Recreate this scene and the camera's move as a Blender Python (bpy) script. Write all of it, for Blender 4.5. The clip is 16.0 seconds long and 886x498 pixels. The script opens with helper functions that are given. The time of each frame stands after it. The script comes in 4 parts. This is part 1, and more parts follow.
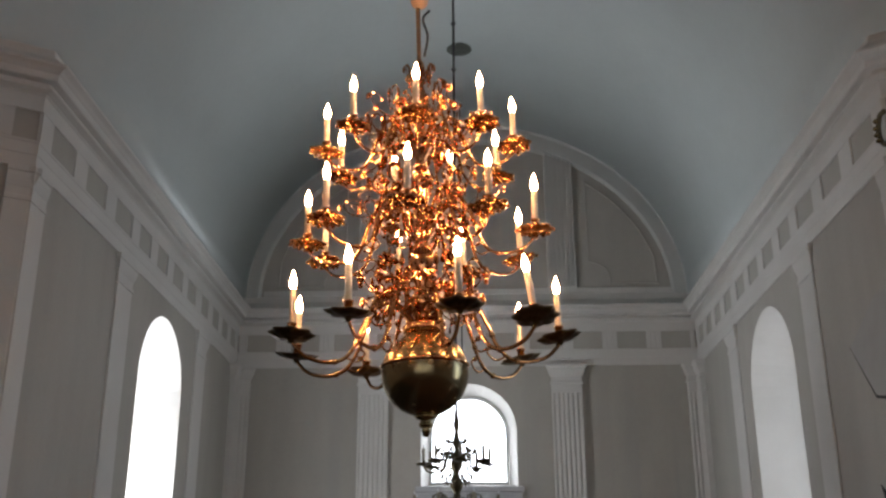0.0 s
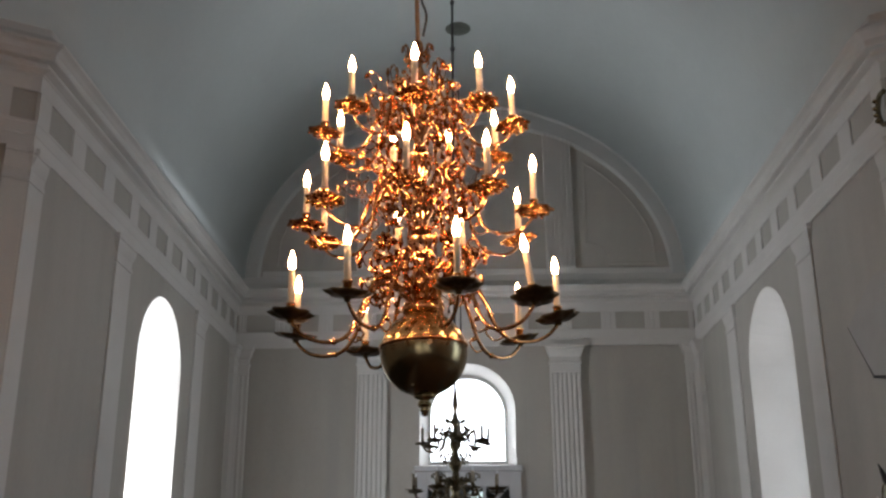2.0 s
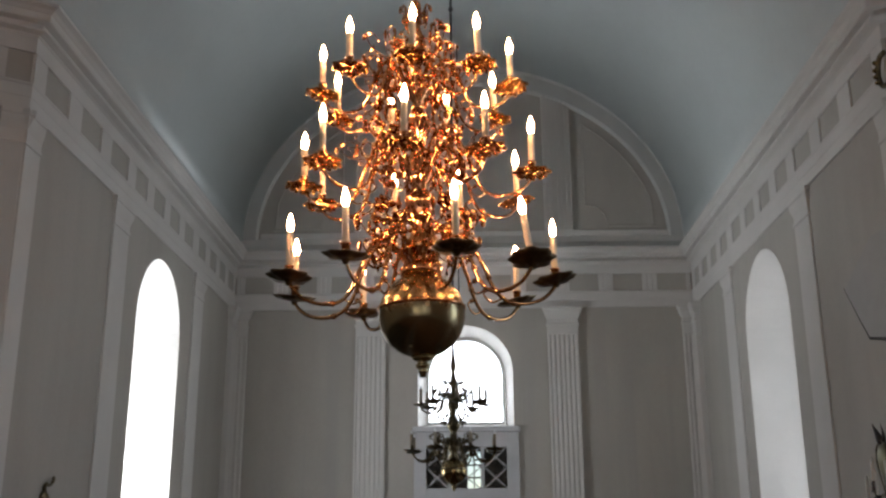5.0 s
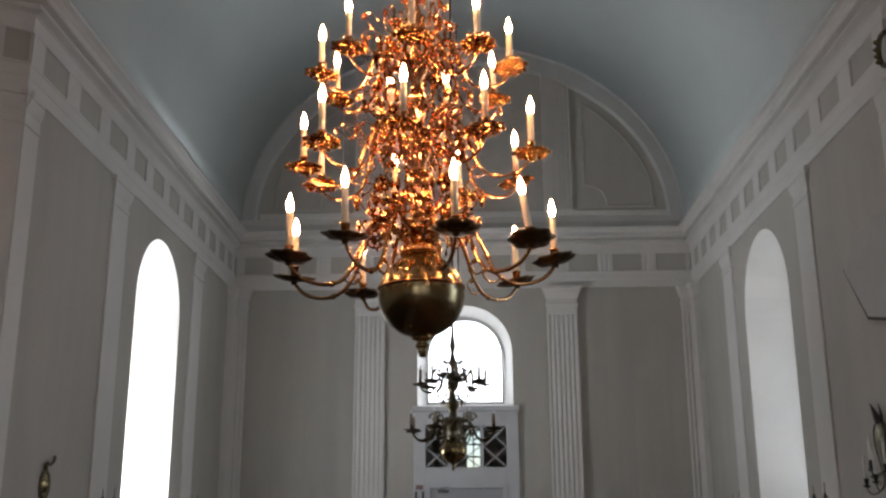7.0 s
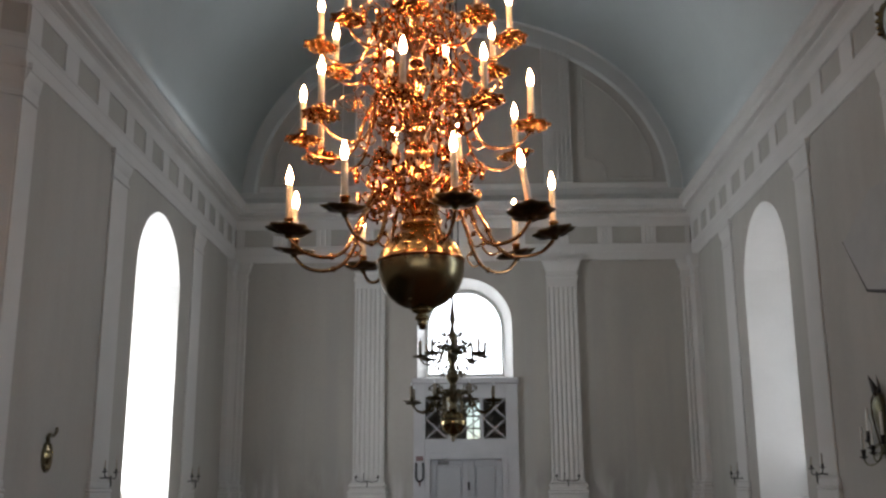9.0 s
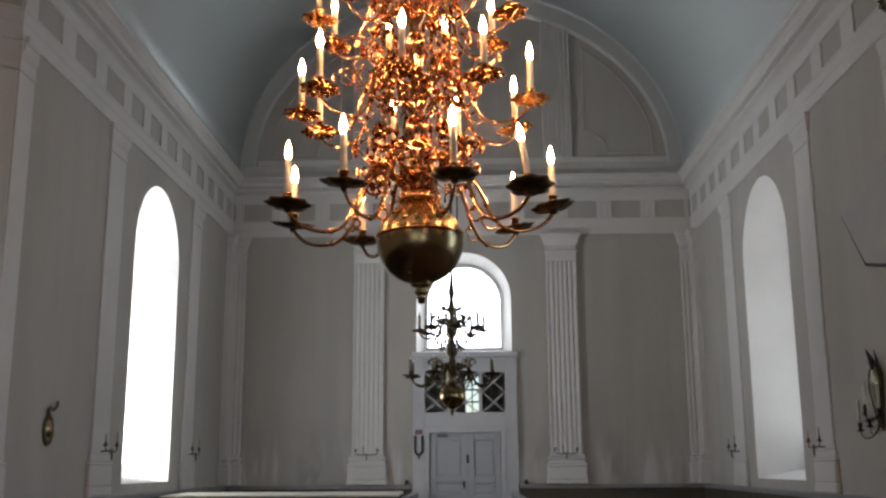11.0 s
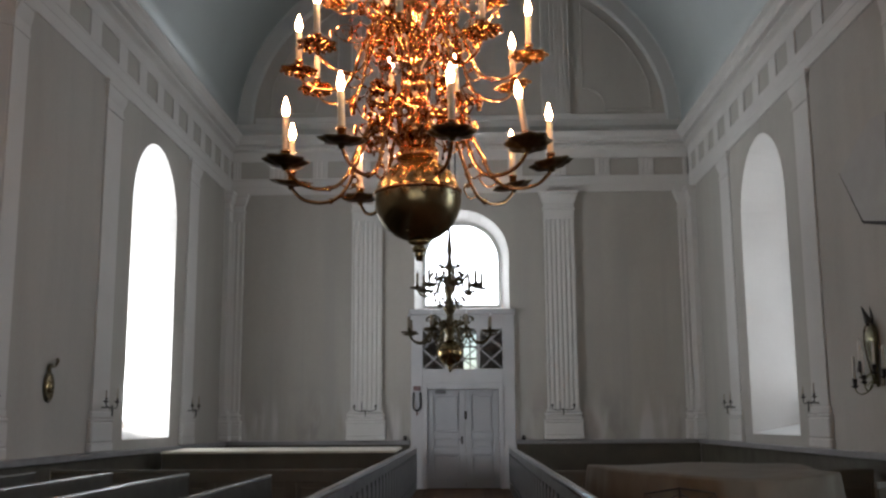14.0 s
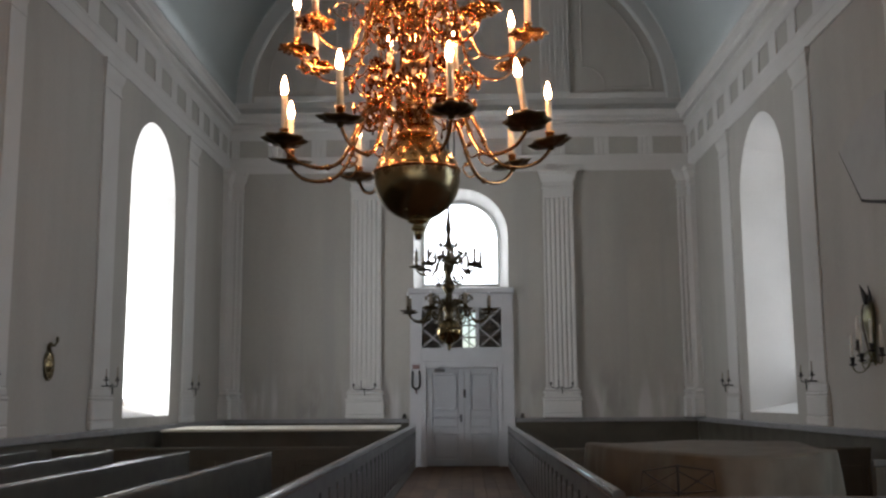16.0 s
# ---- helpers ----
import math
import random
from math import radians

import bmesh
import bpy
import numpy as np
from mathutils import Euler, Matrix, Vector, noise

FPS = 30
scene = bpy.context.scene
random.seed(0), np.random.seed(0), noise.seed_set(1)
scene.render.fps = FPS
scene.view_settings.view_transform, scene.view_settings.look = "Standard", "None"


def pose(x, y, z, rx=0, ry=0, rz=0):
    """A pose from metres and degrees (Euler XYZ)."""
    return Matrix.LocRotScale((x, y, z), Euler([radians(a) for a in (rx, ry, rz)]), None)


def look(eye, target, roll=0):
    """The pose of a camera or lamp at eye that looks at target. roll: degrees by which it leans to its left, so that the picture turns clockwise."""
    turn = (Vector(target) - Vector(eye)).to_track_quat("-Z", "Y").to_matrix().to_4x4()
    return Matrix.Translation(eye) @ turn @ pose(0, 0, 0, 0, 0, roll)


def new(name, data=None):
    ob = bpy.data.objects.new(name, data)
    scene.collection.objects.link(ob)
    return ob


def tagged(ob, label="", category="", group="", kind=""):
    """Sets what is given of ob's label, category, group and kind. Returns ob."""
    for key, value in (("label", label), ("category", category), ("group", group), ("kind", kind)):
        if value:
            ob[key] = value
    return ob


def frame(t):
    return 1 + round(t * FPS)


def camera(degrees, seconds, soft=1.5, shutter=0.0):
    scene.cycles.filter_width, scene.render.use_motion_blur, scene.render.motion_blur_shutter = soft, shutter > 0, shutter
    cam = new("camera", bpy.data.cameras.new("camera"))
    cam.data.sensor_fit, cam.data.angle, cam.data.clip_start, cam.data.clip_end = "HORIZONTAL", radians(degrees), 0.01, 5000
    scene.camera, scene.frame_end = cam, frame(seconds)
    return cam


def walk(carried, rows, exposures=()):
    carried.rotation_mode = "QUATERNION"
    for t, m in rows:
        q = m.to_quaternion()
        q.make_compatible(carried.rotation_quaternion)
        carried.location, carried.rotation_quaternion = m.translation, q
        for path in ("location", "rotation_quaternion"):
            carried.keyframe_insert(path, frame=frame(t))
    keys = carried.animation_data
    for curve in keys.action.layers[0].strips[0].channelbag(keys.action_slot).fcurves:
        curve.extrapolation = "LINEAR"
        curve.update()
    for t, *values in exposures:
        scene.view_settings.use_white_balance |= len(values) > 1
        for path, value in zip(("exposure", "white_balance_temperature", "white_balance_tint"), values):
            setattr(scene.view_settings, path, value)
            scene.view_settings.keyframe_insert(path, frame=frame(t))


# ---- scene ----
cam = camera(47.5, 16.0, soft=2.5)
# seconds, eye, tilt up, turn to the left, lean
PATH = [
    (0, (0.100, 0.000, 1.503), 19.505, 1.675, 0.201),
    (0.5, (0.100, -0.001, 1.503), 19.175, 1.652, 0.207),
    (1, (0.100, -0.003, 1.502), 18.872, 1.631, 0.212),
    (1.5, (0.100, -0.004, 1.502), 18.684, 1.621, 0.215),
    (2, (0.100, -0.005, 1.502), 18.379, 1.606, 0.220),
    (2.5, (0.100, -0.006, 1.501), 18.069, 1.599, 0.225),
    (3, (0.100, -0.008, 1.501), 17.744, 1.574, 0.230),
    (3.5, (0.101, -0.010, 1.501), 17.365, 1.563, 0.236),
    (4, (0.101, -0.012, 1.500), 16.937, 1.533, 0.243),
    (6.5, (0.101, -0.018, 1.498), 15.418, 1.485, 0.268),
    (7, (0.101, -0.020, 1.498), 15.101, 1.472, 0.273),
    (7.5, (0.101, -0.022, 1.497), 14.648, 1.469, 0.280),
    (8, (0.101, -0.024, 1.497), 14.232, 1.460, 0.287),
    (8.5, (0.102, -0.025, 1.497), 13.964, 1.466, 0.291),
    (9, (0.102, -0.027, 1.496), 13.548, 1.472, 0.298),
    (11.5, (0.102, -0.035, 1.494), 11.643, 1.408, 0.329),
    (12, (0.102, -0.038, 1.493), 11.195, 1.395, 0.336),
    (12.5, (0.102, -0.039, 1.493), 10.961, 1.382, 0.340),
    (13, (0.103, -0.040, 1.493), 10.535, 1.365, 0.347),
    (13.5, (0.103, -0.042, 1.492), 10.130, 1.348, 0.354),
    (14, (0.103, -0.044, 1.492), 9.673, 1.323, 0.361),
    (14.5, (0.103, -0.046, 1.491), 9.414, 1.321, 0.365),
    (15, (0.103, -0.047, 1.491), 9.058, 1.305, 0.371),
    (15.5, (0.103, -0.048, 1.491), 8.761, 1.286, 0.376),
    (16, (0.103, -0.050, 1.490), 8.474, 1.273, 0.381),
]
walk(cam, [(t, pose(*eye, 90 + tilt, 0, turn) @ pose(0, 0, 0, 0, 0, -lean)) for t, eye, tilt, turn, lean in PATH],
     exposures=[(0.0, 0.37), (16.0, 0.37)])

# ---- room measures ----
W = 5.37          # half width of the nave arm
Y = 22.9          # inner face of the end wall
YC = 11.50        # corner where the arm meets the crossing
CH, CHY = 2.6, 1.6   # length of the splayed corner, along x and along y
YB = -12.0        # back of the crossing
XS = W + CH       # half width of the crossing
SPRING = 8.42     # springing of the vault
CROWN = 13.0
X0 = -0.045       # middle of the nave arm

# ---- world and large lights ----
world = bpy.data.worlds.new("sky")
scene.world = world
world.use_nodes = True
wn = world.node_tree.nodes
sky = wn.new("ShaderNodeTexSky")
sky.sky_type = "NISHITA"
sky.sun_disc = False
sky.sun_elevation = radians(34)
sky.sun_rotation = radians(-154)
world.node_tree.links.new(sky.outputs[0], wn["Background"].inputs[0])
wn["Background"].inputs[1].default_value = 0.15


def lamp_area(name, m, sx, sy, watts, colour):
    d = bpy.data.lights.new(name, "AREA")
    d.shape, d.size, d.size_y, d.energy, d.color = "RECTANGLE", sx, sy, watts, colour
    ob = new(name, d)
    ob.matrix_world = m
    return ob


sun = new("sun", bpy.data.lights.new("sun", "SUN"))
sun.data.energy, sun.data.angle, sun.data.color = 3.0, radians(0.6), (1.0, 0.95, 0.88)
sun.matrix_world = look((0, 0, 0), (0.40, 0.82, -0.62))

DAY = (0.935, 0.972, 1.035)
WIN_SILL, WIN_SPRING = 1.22, 5.14
WINS = {-1: (17.43, 1.27), 1: (17.48, 1.34)}   # middle and half width of the side windows
WIN_Y = 17.5
SIDE_Y = 6.2       # middle of the added, unseen window in the right side of the crossing
# daylight in the window openings: nave arm, end wall, the crossing's assumed windows behind
lamp_area("daylight_window_left", look((X0 - W - 1.13, WIN_Y, 2.55), (0, WIN_Y + 4.4, 9.2)), 1.9, 2.9, 250, DAY)
lamp_area("daylight_window_right", look((X0 + W + 1.13, WIN_Y, 3.8), (0, WIN_Y + 0.2, 4.6)), 1.9, 3.8, 62, DAY)
lamp_area("daylight_window_end", look((0, Y + 0.75, 5.0), (0, 10, 6.0)), 1.9, 2.2, 75, DAY)
# fill from unseen back windows, assumed, to light the vault and end wall
for s in (-1, 1):
    lamp_area("back_fill_light", look((X0 + s * 3.2, YB - 0.46, 3.8), (X0 + s * 3.2, 10, 5.0)), 2.2, 4.8, 44, DAY)
# fill for the left wall, through a window added out of view
lamp_area("crossing_fill_light", look((X0 + XS + 0.46, SIDE_Y, 3.8), (X0 - W, SIDE_Y + 6.5, 3.4)), 2.2, 4.8, 90, (0.84, 0.97, 1.13))

# ---- materials ----
def mat(name, colour, rough=0.6, metal=0.0, vary=0.12, scale=3.0, fine=60.0, bump=0.15, tint=None, bump_dist=0.002, random_tint=0.0, coat=0.0, stretch=1.0):
    """A plain surface with broad stains, fine grain and slight relief."""
    m = bpy.data.materials.new(name)
    m.use_nodes = True
    n, l = m.node_tree.nodes, m.node_tree.links
    b = n["Principled BSDF"]
    b.inputs["Roughness"].default_value, b.inputs["Metallic"].default_value = rough, metal
    b.inputs["Coat Weight"].default_value = coat
    co = n.new("ShaderNodeTexCoord")
    broad, grain = n.new("ShaderNodeTexNoise"), n.new("ShaderNodeTexNoise")
    broad.inputs["Scale"].default_value, broad.inputs["Detail"].default_value = scale, 5
    grain.inputs["Scale"].default_value, grain.inputs["Detail"].default_value = fine, 3
    squeeze = n.new("ShaderNodeMapping")
    squeeze.inputs["Scale"].default_value = (1, 1, stretch)
    l.new(co.outputs["Object"], squeeze.inputs["Vector"])
    l.new(squeeze.outputs[0], broad.inputs["Vector"])
    l.new(co.outputs["Object"], grain.inputs["Vector"])
    add = n.new("ShaderNodeMath")
    add.operation = "MULTIPLY_ADD"
    l.new(grain.outputs[0], add.inputs[0])
    add.inputs[1].default_value = 0.35
    l.new(broad.outputs[0], add.inputs[2])
    ramp = n.new("ShaderNodeMix")
    ramp.data_type = "RGBA"
    mp = n.new("ShaderNodeMapRange")
    mp.inputs[1].default_value, mp.inputs[2].default_value = 0.4, 0.95
    l.new(add.outputs[0], mp.inputs[0])
    l.new(mp.outputs[0], ramp.inputs[0])
    dark = tint or tuple(c * (1 - 2 * vary) for c in colour)
    ramp.inputs[6].default_value = (*dark, 1)
    ramp.inputs[7].default_value = (*colour, 1)
    out = ramp.outputs[2]
    if random_tint:
        info = n.new("ShaderNodeObjectInfo")
        hsv = n.new("ShaderNodeHueSaturation")
        mr = n.new("ShaderNodeMapRange")
        mr.inputs[3].default_value, mr.inputs[4].default_value = 1 - random_tint, 1 + random_tint
        l.new(info.outputs["Random"], mr.inputs[0])
        l.new(mr.outputs[0], hsv.inputs["Value"])
        l.new(out, hsv.inputs["Color"])
        out = hsv.outputs[0]
    l.new(out, b.inputs["Base Color"])
    rr = n.new("ShaderNodeMapRange")
    rr.inputs[3].default_value, rr.inputs[4].default_value = min(1, rough + 0.1), max(0.03, rough - 0.1)
    l.new(broad.outputs[0], rr.inputs[0])
    l.new(rr.outputs[0], b.inputs["Roughness"])
    bp = n.new("ShaderNodeBump")
    bp.inputs["Strength"].default_value, bp.inputs["Distance"].default_value = bump, bump_dist
    l.new(add.outputs[0], bp.inputs["Height"])
    l.new(bp.outputs[0], b.inputs["Normal"])
    return m


def glow(name, colour, strength):
    m = bpy.data.materials.new(name)
    m.use_nodes = True
    b = m.node_tree.nodes["Principled BSDF"]
    b.inputs["Base Color"].default_value = (0.9, 0.85, 0.8, 1)
    b.inputs["Emission Color"].default_value = (*colour, 1)
    b.inputs["Emission Strength"].default_value = strength
    return m


def clear_glass(name):
    m = bpy.data.materials.new(name)
    m.use_nodes = True
    b = m.node_tree.nodes["Principled BSDF"]
    b.inputs["Transmission Weight"].default_value = 1.0
    b.inputs["Roughness"].default_value = 0.02
    b.inputs["IOR"].default_value = 1.1
    return m


M_WALL = mat("grey_plaster", (0.412, 0.391, 0.354), 0.9, vary=0.07, scale=1.6, fine=14, bump=0.25, bump_dist=0.006, stretch=0.22)
M_WALL_END = M_WALL.copy()
M_WALL_END.name = "stained_grey_plaster"


def stain(m, colour, z0, z1, scale, low, high, most, seed):
    """Blotchy streaks of another colour between two heights of a wall."""
    n, l = m.node_tree.nodes, m.node_tree.links
    b = n["Principled BSDF"]
    old = b.inputs["Base Color"].links[0].from_socket
    co, mapping, noise = n.new("ShaderNodeTexCoord"), n.new("ShaderNodeMapping"), n.new("ShaderNodeTexNoise")
    mapping.inputs["Location"].default_value = (seed, 0, seed)
    mapping.inputs["Scale"].default_value = scale
    noise.inputs["Scale"].default_value, noise.inputs["Detail"].default_value = 1.0, 4
    l.new(co.outputs["Object"], mapping.inputs["Vector"])
    l.new(mapping.outputs[0], noise.inputs["Vector"])
    sep, fade, cut, mul = n.new("ShaderNodeSeparateXYZ"), n.new("ShaderNodeMapRange"), n.new("ShaderNodeMapRange"), n.new("ShaderNodeMath")
    l.new(co.outputs["Object"], sep.inputs[0])
    fade.interpolation_type = cut.interpolation_type = "SMOOTHSTEP"
    fade.inputs[1].default_value, fade.inputs[2].default_value = z0, z1
    fade.inputs[3].default_value, fade.inputs[4].default_value = most, 0.0
    l.new(sep.outputs["Z"], fade.inputs[0])
    cut.inputs[1].default_value, cut.inputs[2].default_value = low, high
    l.new(noise.outputs[0], cut.inputs[0])
    mul.operation = "MULTIPLY"
    l.new(fade.outputs[0], mul.inputs[0])
    l.new(cut.outputs[0], mul.inputs[1])
    mix = n.new("ShaderNodeMix")
    mix.data_type = "RGBA"
    mix.inputs[7].default_value = (*colour, 1)
    l.new(mul.outputs[0], mix.inputs[0])
    l.new(old, mix.inputs[6])
    l.new(mix.outputs[2], b.inputs["Base Color"])


stain(M_WALL_END, (0.27, 0.255, 0.235), 1.5, 2.6, (1.3, 1.0, 0.7), 0.52, 0.68, 0.7, 3.0)    # sooty smudges
stain(M_WALL_END, (0.55, 0.54, 0.53), 1.25, 2.3, (3.2, 1.0, 0.5), 0.42, 0.62, 0.75, 11.0)   # pale damp bloom
stain(M_WALL_END, (0.34, 0.33, 0.31), 4.0, 7.5, (2.6, 1.0, 0.07), 0.48, 0.66, 0.6, 7.0)     # long faint runs
M_WHITE = mat("white_limewash", (0.58, 0.57, 0.545), 0.8, vary=0.05, scale=1.2, fine=20, bump=0.2, bump_dist=0.004)
M_VAULT = mat("blue_vault_paint", (0.52, 0.562, 0.555), 0.9, vary=0.05, scale=0.5, fine=9, bump=0.2, bump_dist=0.006)
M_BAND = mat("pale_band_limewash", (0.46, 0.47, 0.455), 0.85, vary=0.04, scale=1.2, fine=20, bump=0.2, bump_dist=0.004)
M_DOOR = mat("white_door_paint", (0.47, 0.475, 0.49), 0.45, vary=0.05, scale=3, fine=40)
M_LEAF = mat("grey_white_door_paint", (0.37, 0.38, 0.40), 0.45, vary=0.05, scale=3, fine=40)
M_CAP = mat("worn_glossy_cap_paint", (0.15, 0.15, 0.153), 0.10, vary=0.12, scale=6, fine=60, coat=0.8)
M_PEW = mat("grey_green_pew_paint", (0.034, 0.032, 0.023), 0.48, vary=0.12, scale=4, fine=50)
M_PEWIN = mat("dark_brown_pew_paint", (0.066, 0.059, 0.041), 0.5, vary=0.15, scale=3, fine=40)
M_FENCE = mat("grey_rail_paint", (0.125, 0.125, 0.128), 0.35, vary=0.08, scale=4, fine=50)
M_FLOOR = mat("brown_floor_boards", (0.15, 0.075, 0.035), 0.8, vary=0.2, scale=2, fine=30, random_tint=0.2)
M_JOINT = mat("dark_joint", (0.02, 0.015, 0.01), 0.9)
M_BRASS = mat("polished_brass", (0.95, 0.52, 0.25), 0.07, 1.0, vary=0.25, scale=30, fine=160, bump=0.06, bump_dist=0.001)
M_GILT = mat("gilt_cast_brass", (0.95, 0.47, 0.21), 0.05, 1.0, vary=0.3, scale=40, fine=110, bump=0.4, bump_dist=0.003)
M_BRASS_OLD = mat("tarnished_brass", (0.42, 0.32, 0.165), 0.11, 1.0, vary=0.2, scale=18, fine=120, bump=0.1, bump_dist=0.001)
M_GLOBE = mat("dull_globe_brass", (0.36, 0.29, 0.165), 0.24, 1.0, vary=0.15, scale=10, fine=120, bump=0.06, bump_dist=0.001)
M_PAN = mat("hammered_brass", (0.60, 0.30, 0.12), 0.13, 1.0, vary=0.25, scale=40, fine=70, bump=0.9, bump_dist=0.006)
pn, pl = M_PAN.node_tree.nodes, M_PAN.node_tree.links
dimple = pn.new("ShaderNodeTexVoronoi")
dimple.inputs["Scale"].default_value = 42
pl.new(pn["Texture Coordinate"].outputs["Object"], dimple.inputs["Vector"])
pn["Bump"].inputs["Strength"].default_value, pn["Bump"].inputs["Distance"].default_value = 1.0, 0.012
pl.new(dimple.outputs["Distance"], pn["Bump"].inputs["Height"])
M_BRONZE = mat("dull_green_bronze", (0.20, 0.19, 0.11), 0.45, 0.8, vary=0.2, scale=14)
# tarnished fittings; also darkens the far chandelier as if backlit
M_BRASS_DARK = mat("dark_tarnish_silhouette_brass", (0.16, 0.13, 0.08), 0.3, 1.0, vary=0.2, scale=20, fine=120)
# shaded copy of the pan brass: nothing lights the lowest pans from below
M_PAN_SHADED = mat("shaded_brass_pan", (0.20, 0.15, 0.09), 0.32, 1.0, vary=0.25, scale=22, fine=90, bump=0.3)
M_IRON = mat("dark_iron", (0.05, 0.047, 0.045), 0.5, 0.7, vary=0.2, scale=25, fine=120)
M_CANDLE = mat("ivory_candle_tube", (0.86, 0.80, 0.66), 0.4, vary=0.03, scale=20, fine=80)
M_PALEWAX = mat("pale_wax", (0.80, 0.79, 0.75), 0.45, vary=0.05, scale=15)
M_LEDGE = mat("grey_ledge_paint", (0.24, 0.24, 0.245), 0.45, vary=0.10, scale=4, fine=50)
# on the far chandelier this grey stands in for the backlit side
M_WAX = mat("old_silhouette_grey_candle", (0.30, 0.26, 0.20), 0.5, vary=0.1, scale=20)
M_BULB = glow("lit_flame_bulb", (1.0, 0.48, 0.225), 218.0)
M_CLOTH = mat("brown_cloth", (0.15, 0.13, 0.097), 0.9, vary=0.14, scale=4, fine=120, bump=0.4)
M_CABLE = mat("dark_cable", (0.05, 0.05, 0.05), 0.6)
M_WOODKNOB = mat("pale_wooden_knob", (0.62, 0.42, 0.28), 0.45, vary=0.1, scale=20)
M_VENT = mat("grey_green_vent_metal", (0.12, 0.13, 0.11), 0.5, 0.2, vary=0.2, scale=12)
M_DUST = mat("dusty_vault_stain", (0.43, 0.475, 0.475), 0.9, vary=0.06, scale=3)
M_GLASS = clear_glass("window_glass")
M_BOARD = mat("pale_worn_board", (0.60, 0.56, 0.47), 0.35, vary=0.1, scale=4)
M_SPEAKER = mat("light_grey_board", (0.36, 0.35, 0.33), 0.7, vary=0.05)
M_BLACK = mat("black_iron_lacquer", (0.02, 0.02, 0.02), 0.4)
M_RED = mat("faded_red_cloth", (0.24, 0.15, 0.15), 0.9)


# ---- mesh helpers ----
def finish(name, bm, material, parent=None, label="", smooth=False, kind=""):
    bmesh.ops.recalc_face_normals(bm, faces=bm.faces)
    me = bpy.data.meshes.new(name)
    if smooth:
        for f in bm.faces:
            f.smooth = True
    bm.to_mesh(me)
    bm.free()
    for mm in material if isinstance(material, (list, tuple)) else (material,):
        me.materials.append(mm)
    ob = new(name, me)
    if parent:
        ob.parent = parent
    return tagged(ob, label=label, kind=kind)


def part(name, bm, material, parent, label="", smooth=False):
    return finish(name, bm, material, parent, label, smooth)


def share(name, ob, parent, m):
    o = new(name, ob.data)
    o.parent = parent
    o.matrix_basis = m
    return o


def empty(name, m=None, **tags):
    ob = new(name)
    ob.empty_display_size = 0.1
    if m is not None:
        ob.matrix_world = m
    return tagged(ob, **tags)


def box(bm, x0, x1, y0, y1, z0, z1, bevel=0.0):
    g = bmesh.ops.create_cube(bm, size=1)
    bmesh.ops.transform(bm, verts=g["verts"], matrix=Matrix.Translation(((x0 + x1) / 2, (y0 + y1) / 2, (z0 + z1) / 2)) @ Matrix.Diagonal((x1 - x0, y1 - y0, z1 - z0, 1)))
    if bevel:
        es = list({e for v in g["verts"] for e in v.link_edges})
        bmesh.ops.bevel(bm, geom=es, offset=bevel, segments=1, affect="EDGES")


def rounded_rail(bm, axis, a, b, w, z0, z1, c=0.0):
    """A rail with a half-round top, along x or y from a to b, middle at c."""
    out = [(-w, z0), (w, z0)] + [(w * math.cos(t), z1 - (z1 - z0) * 0.7 * (1 - math.sin(t))) for t in (math.pi * i / 10 for i in range(11))]
    put = (lambda u, o, z: (u, c + o, z)) if axis == "x" else (lambda u, o, z: (c + o, u, z))
    prism(bm, [put(a, o, z) for o, z in out], Vector(put(b, 0, 0)) - Vector(put(a, 0, 0)))


def boxed(*a, **k):
    bm = bmesh.new()
    box(bm, *a, **k)
    return bm


def prism(bm, pts, vec):
    """A closed flat outline pushed along vec."""
    vec = Vector(vec)
    a = [bm.verts.new(p) for p in pts]
    b = [bm.verts.new(Vector(p) + vec) for p in pts]
    bm.faces.new(a)
    bm.faces.new(b[::-1])
    for i in range(len(a)):
        bm.faces.new((a[i], b[i], b[i - 1], a[i - 1]))


def loft(bm, rings, closed=True, caps=True):
    rows = [[bm.verts.new(p) for p in r] for r in rings]
    n = len(rows[0])
    for r, s in zip(rows, rows[1:]):
        for i in range(n if closed else n - 1):
            j = (i + 1) % n
            bm.faces.new((r[i], r[j], s[j], s[i]))
    if caps and closed:
        bm.faces.new(rows[0])
        bm.faces.new(rows[-1][::-1])
    return rows


def lathe(bm, profile, n=20, centre=(0, 0, 0), wave=0.0, lobes=8):
    """profile: (radius, height) from the bottom up, turned round the z axis."""
    c = Vector(centre)
    rings = []
    for r, z in profile:
        rings.append([c + Vector((r * (1 + wave * math.cos(lobes * a) * (r > 0.03)) * math.cos(a), r * (1 + wave * math.cos(lobes * a) * (r > 0.03)) * math.sin(a), z)) for a in (2 * math.pi * i / n for i in range(n))])
    loft(bm, rings)


def tube(bm, pts, radius, n=7):
    pts = [Vector(p) for p in pts]
    rad = radius if isinstance(radius, (list, tuple)) else [radius] * len(pts)
    rings, side = [], None
    for i, p in enumerate(pts):
        d = (pts[min(i + 1, len(pts) - 1)] - pts[max(i - 1, 0)]).normalized()
        if side is None:
            side = d.orthogonal().normalized()
        side = (side - d * side.dot(d)).normalized()
        up = d.cross(side)
        rings.append([p + rad[i] * (math.cos(a) * side + math.sin(a) * up) for a in (2 * math.pi * k / n for k in range(n))])
    loft(bm, rings)


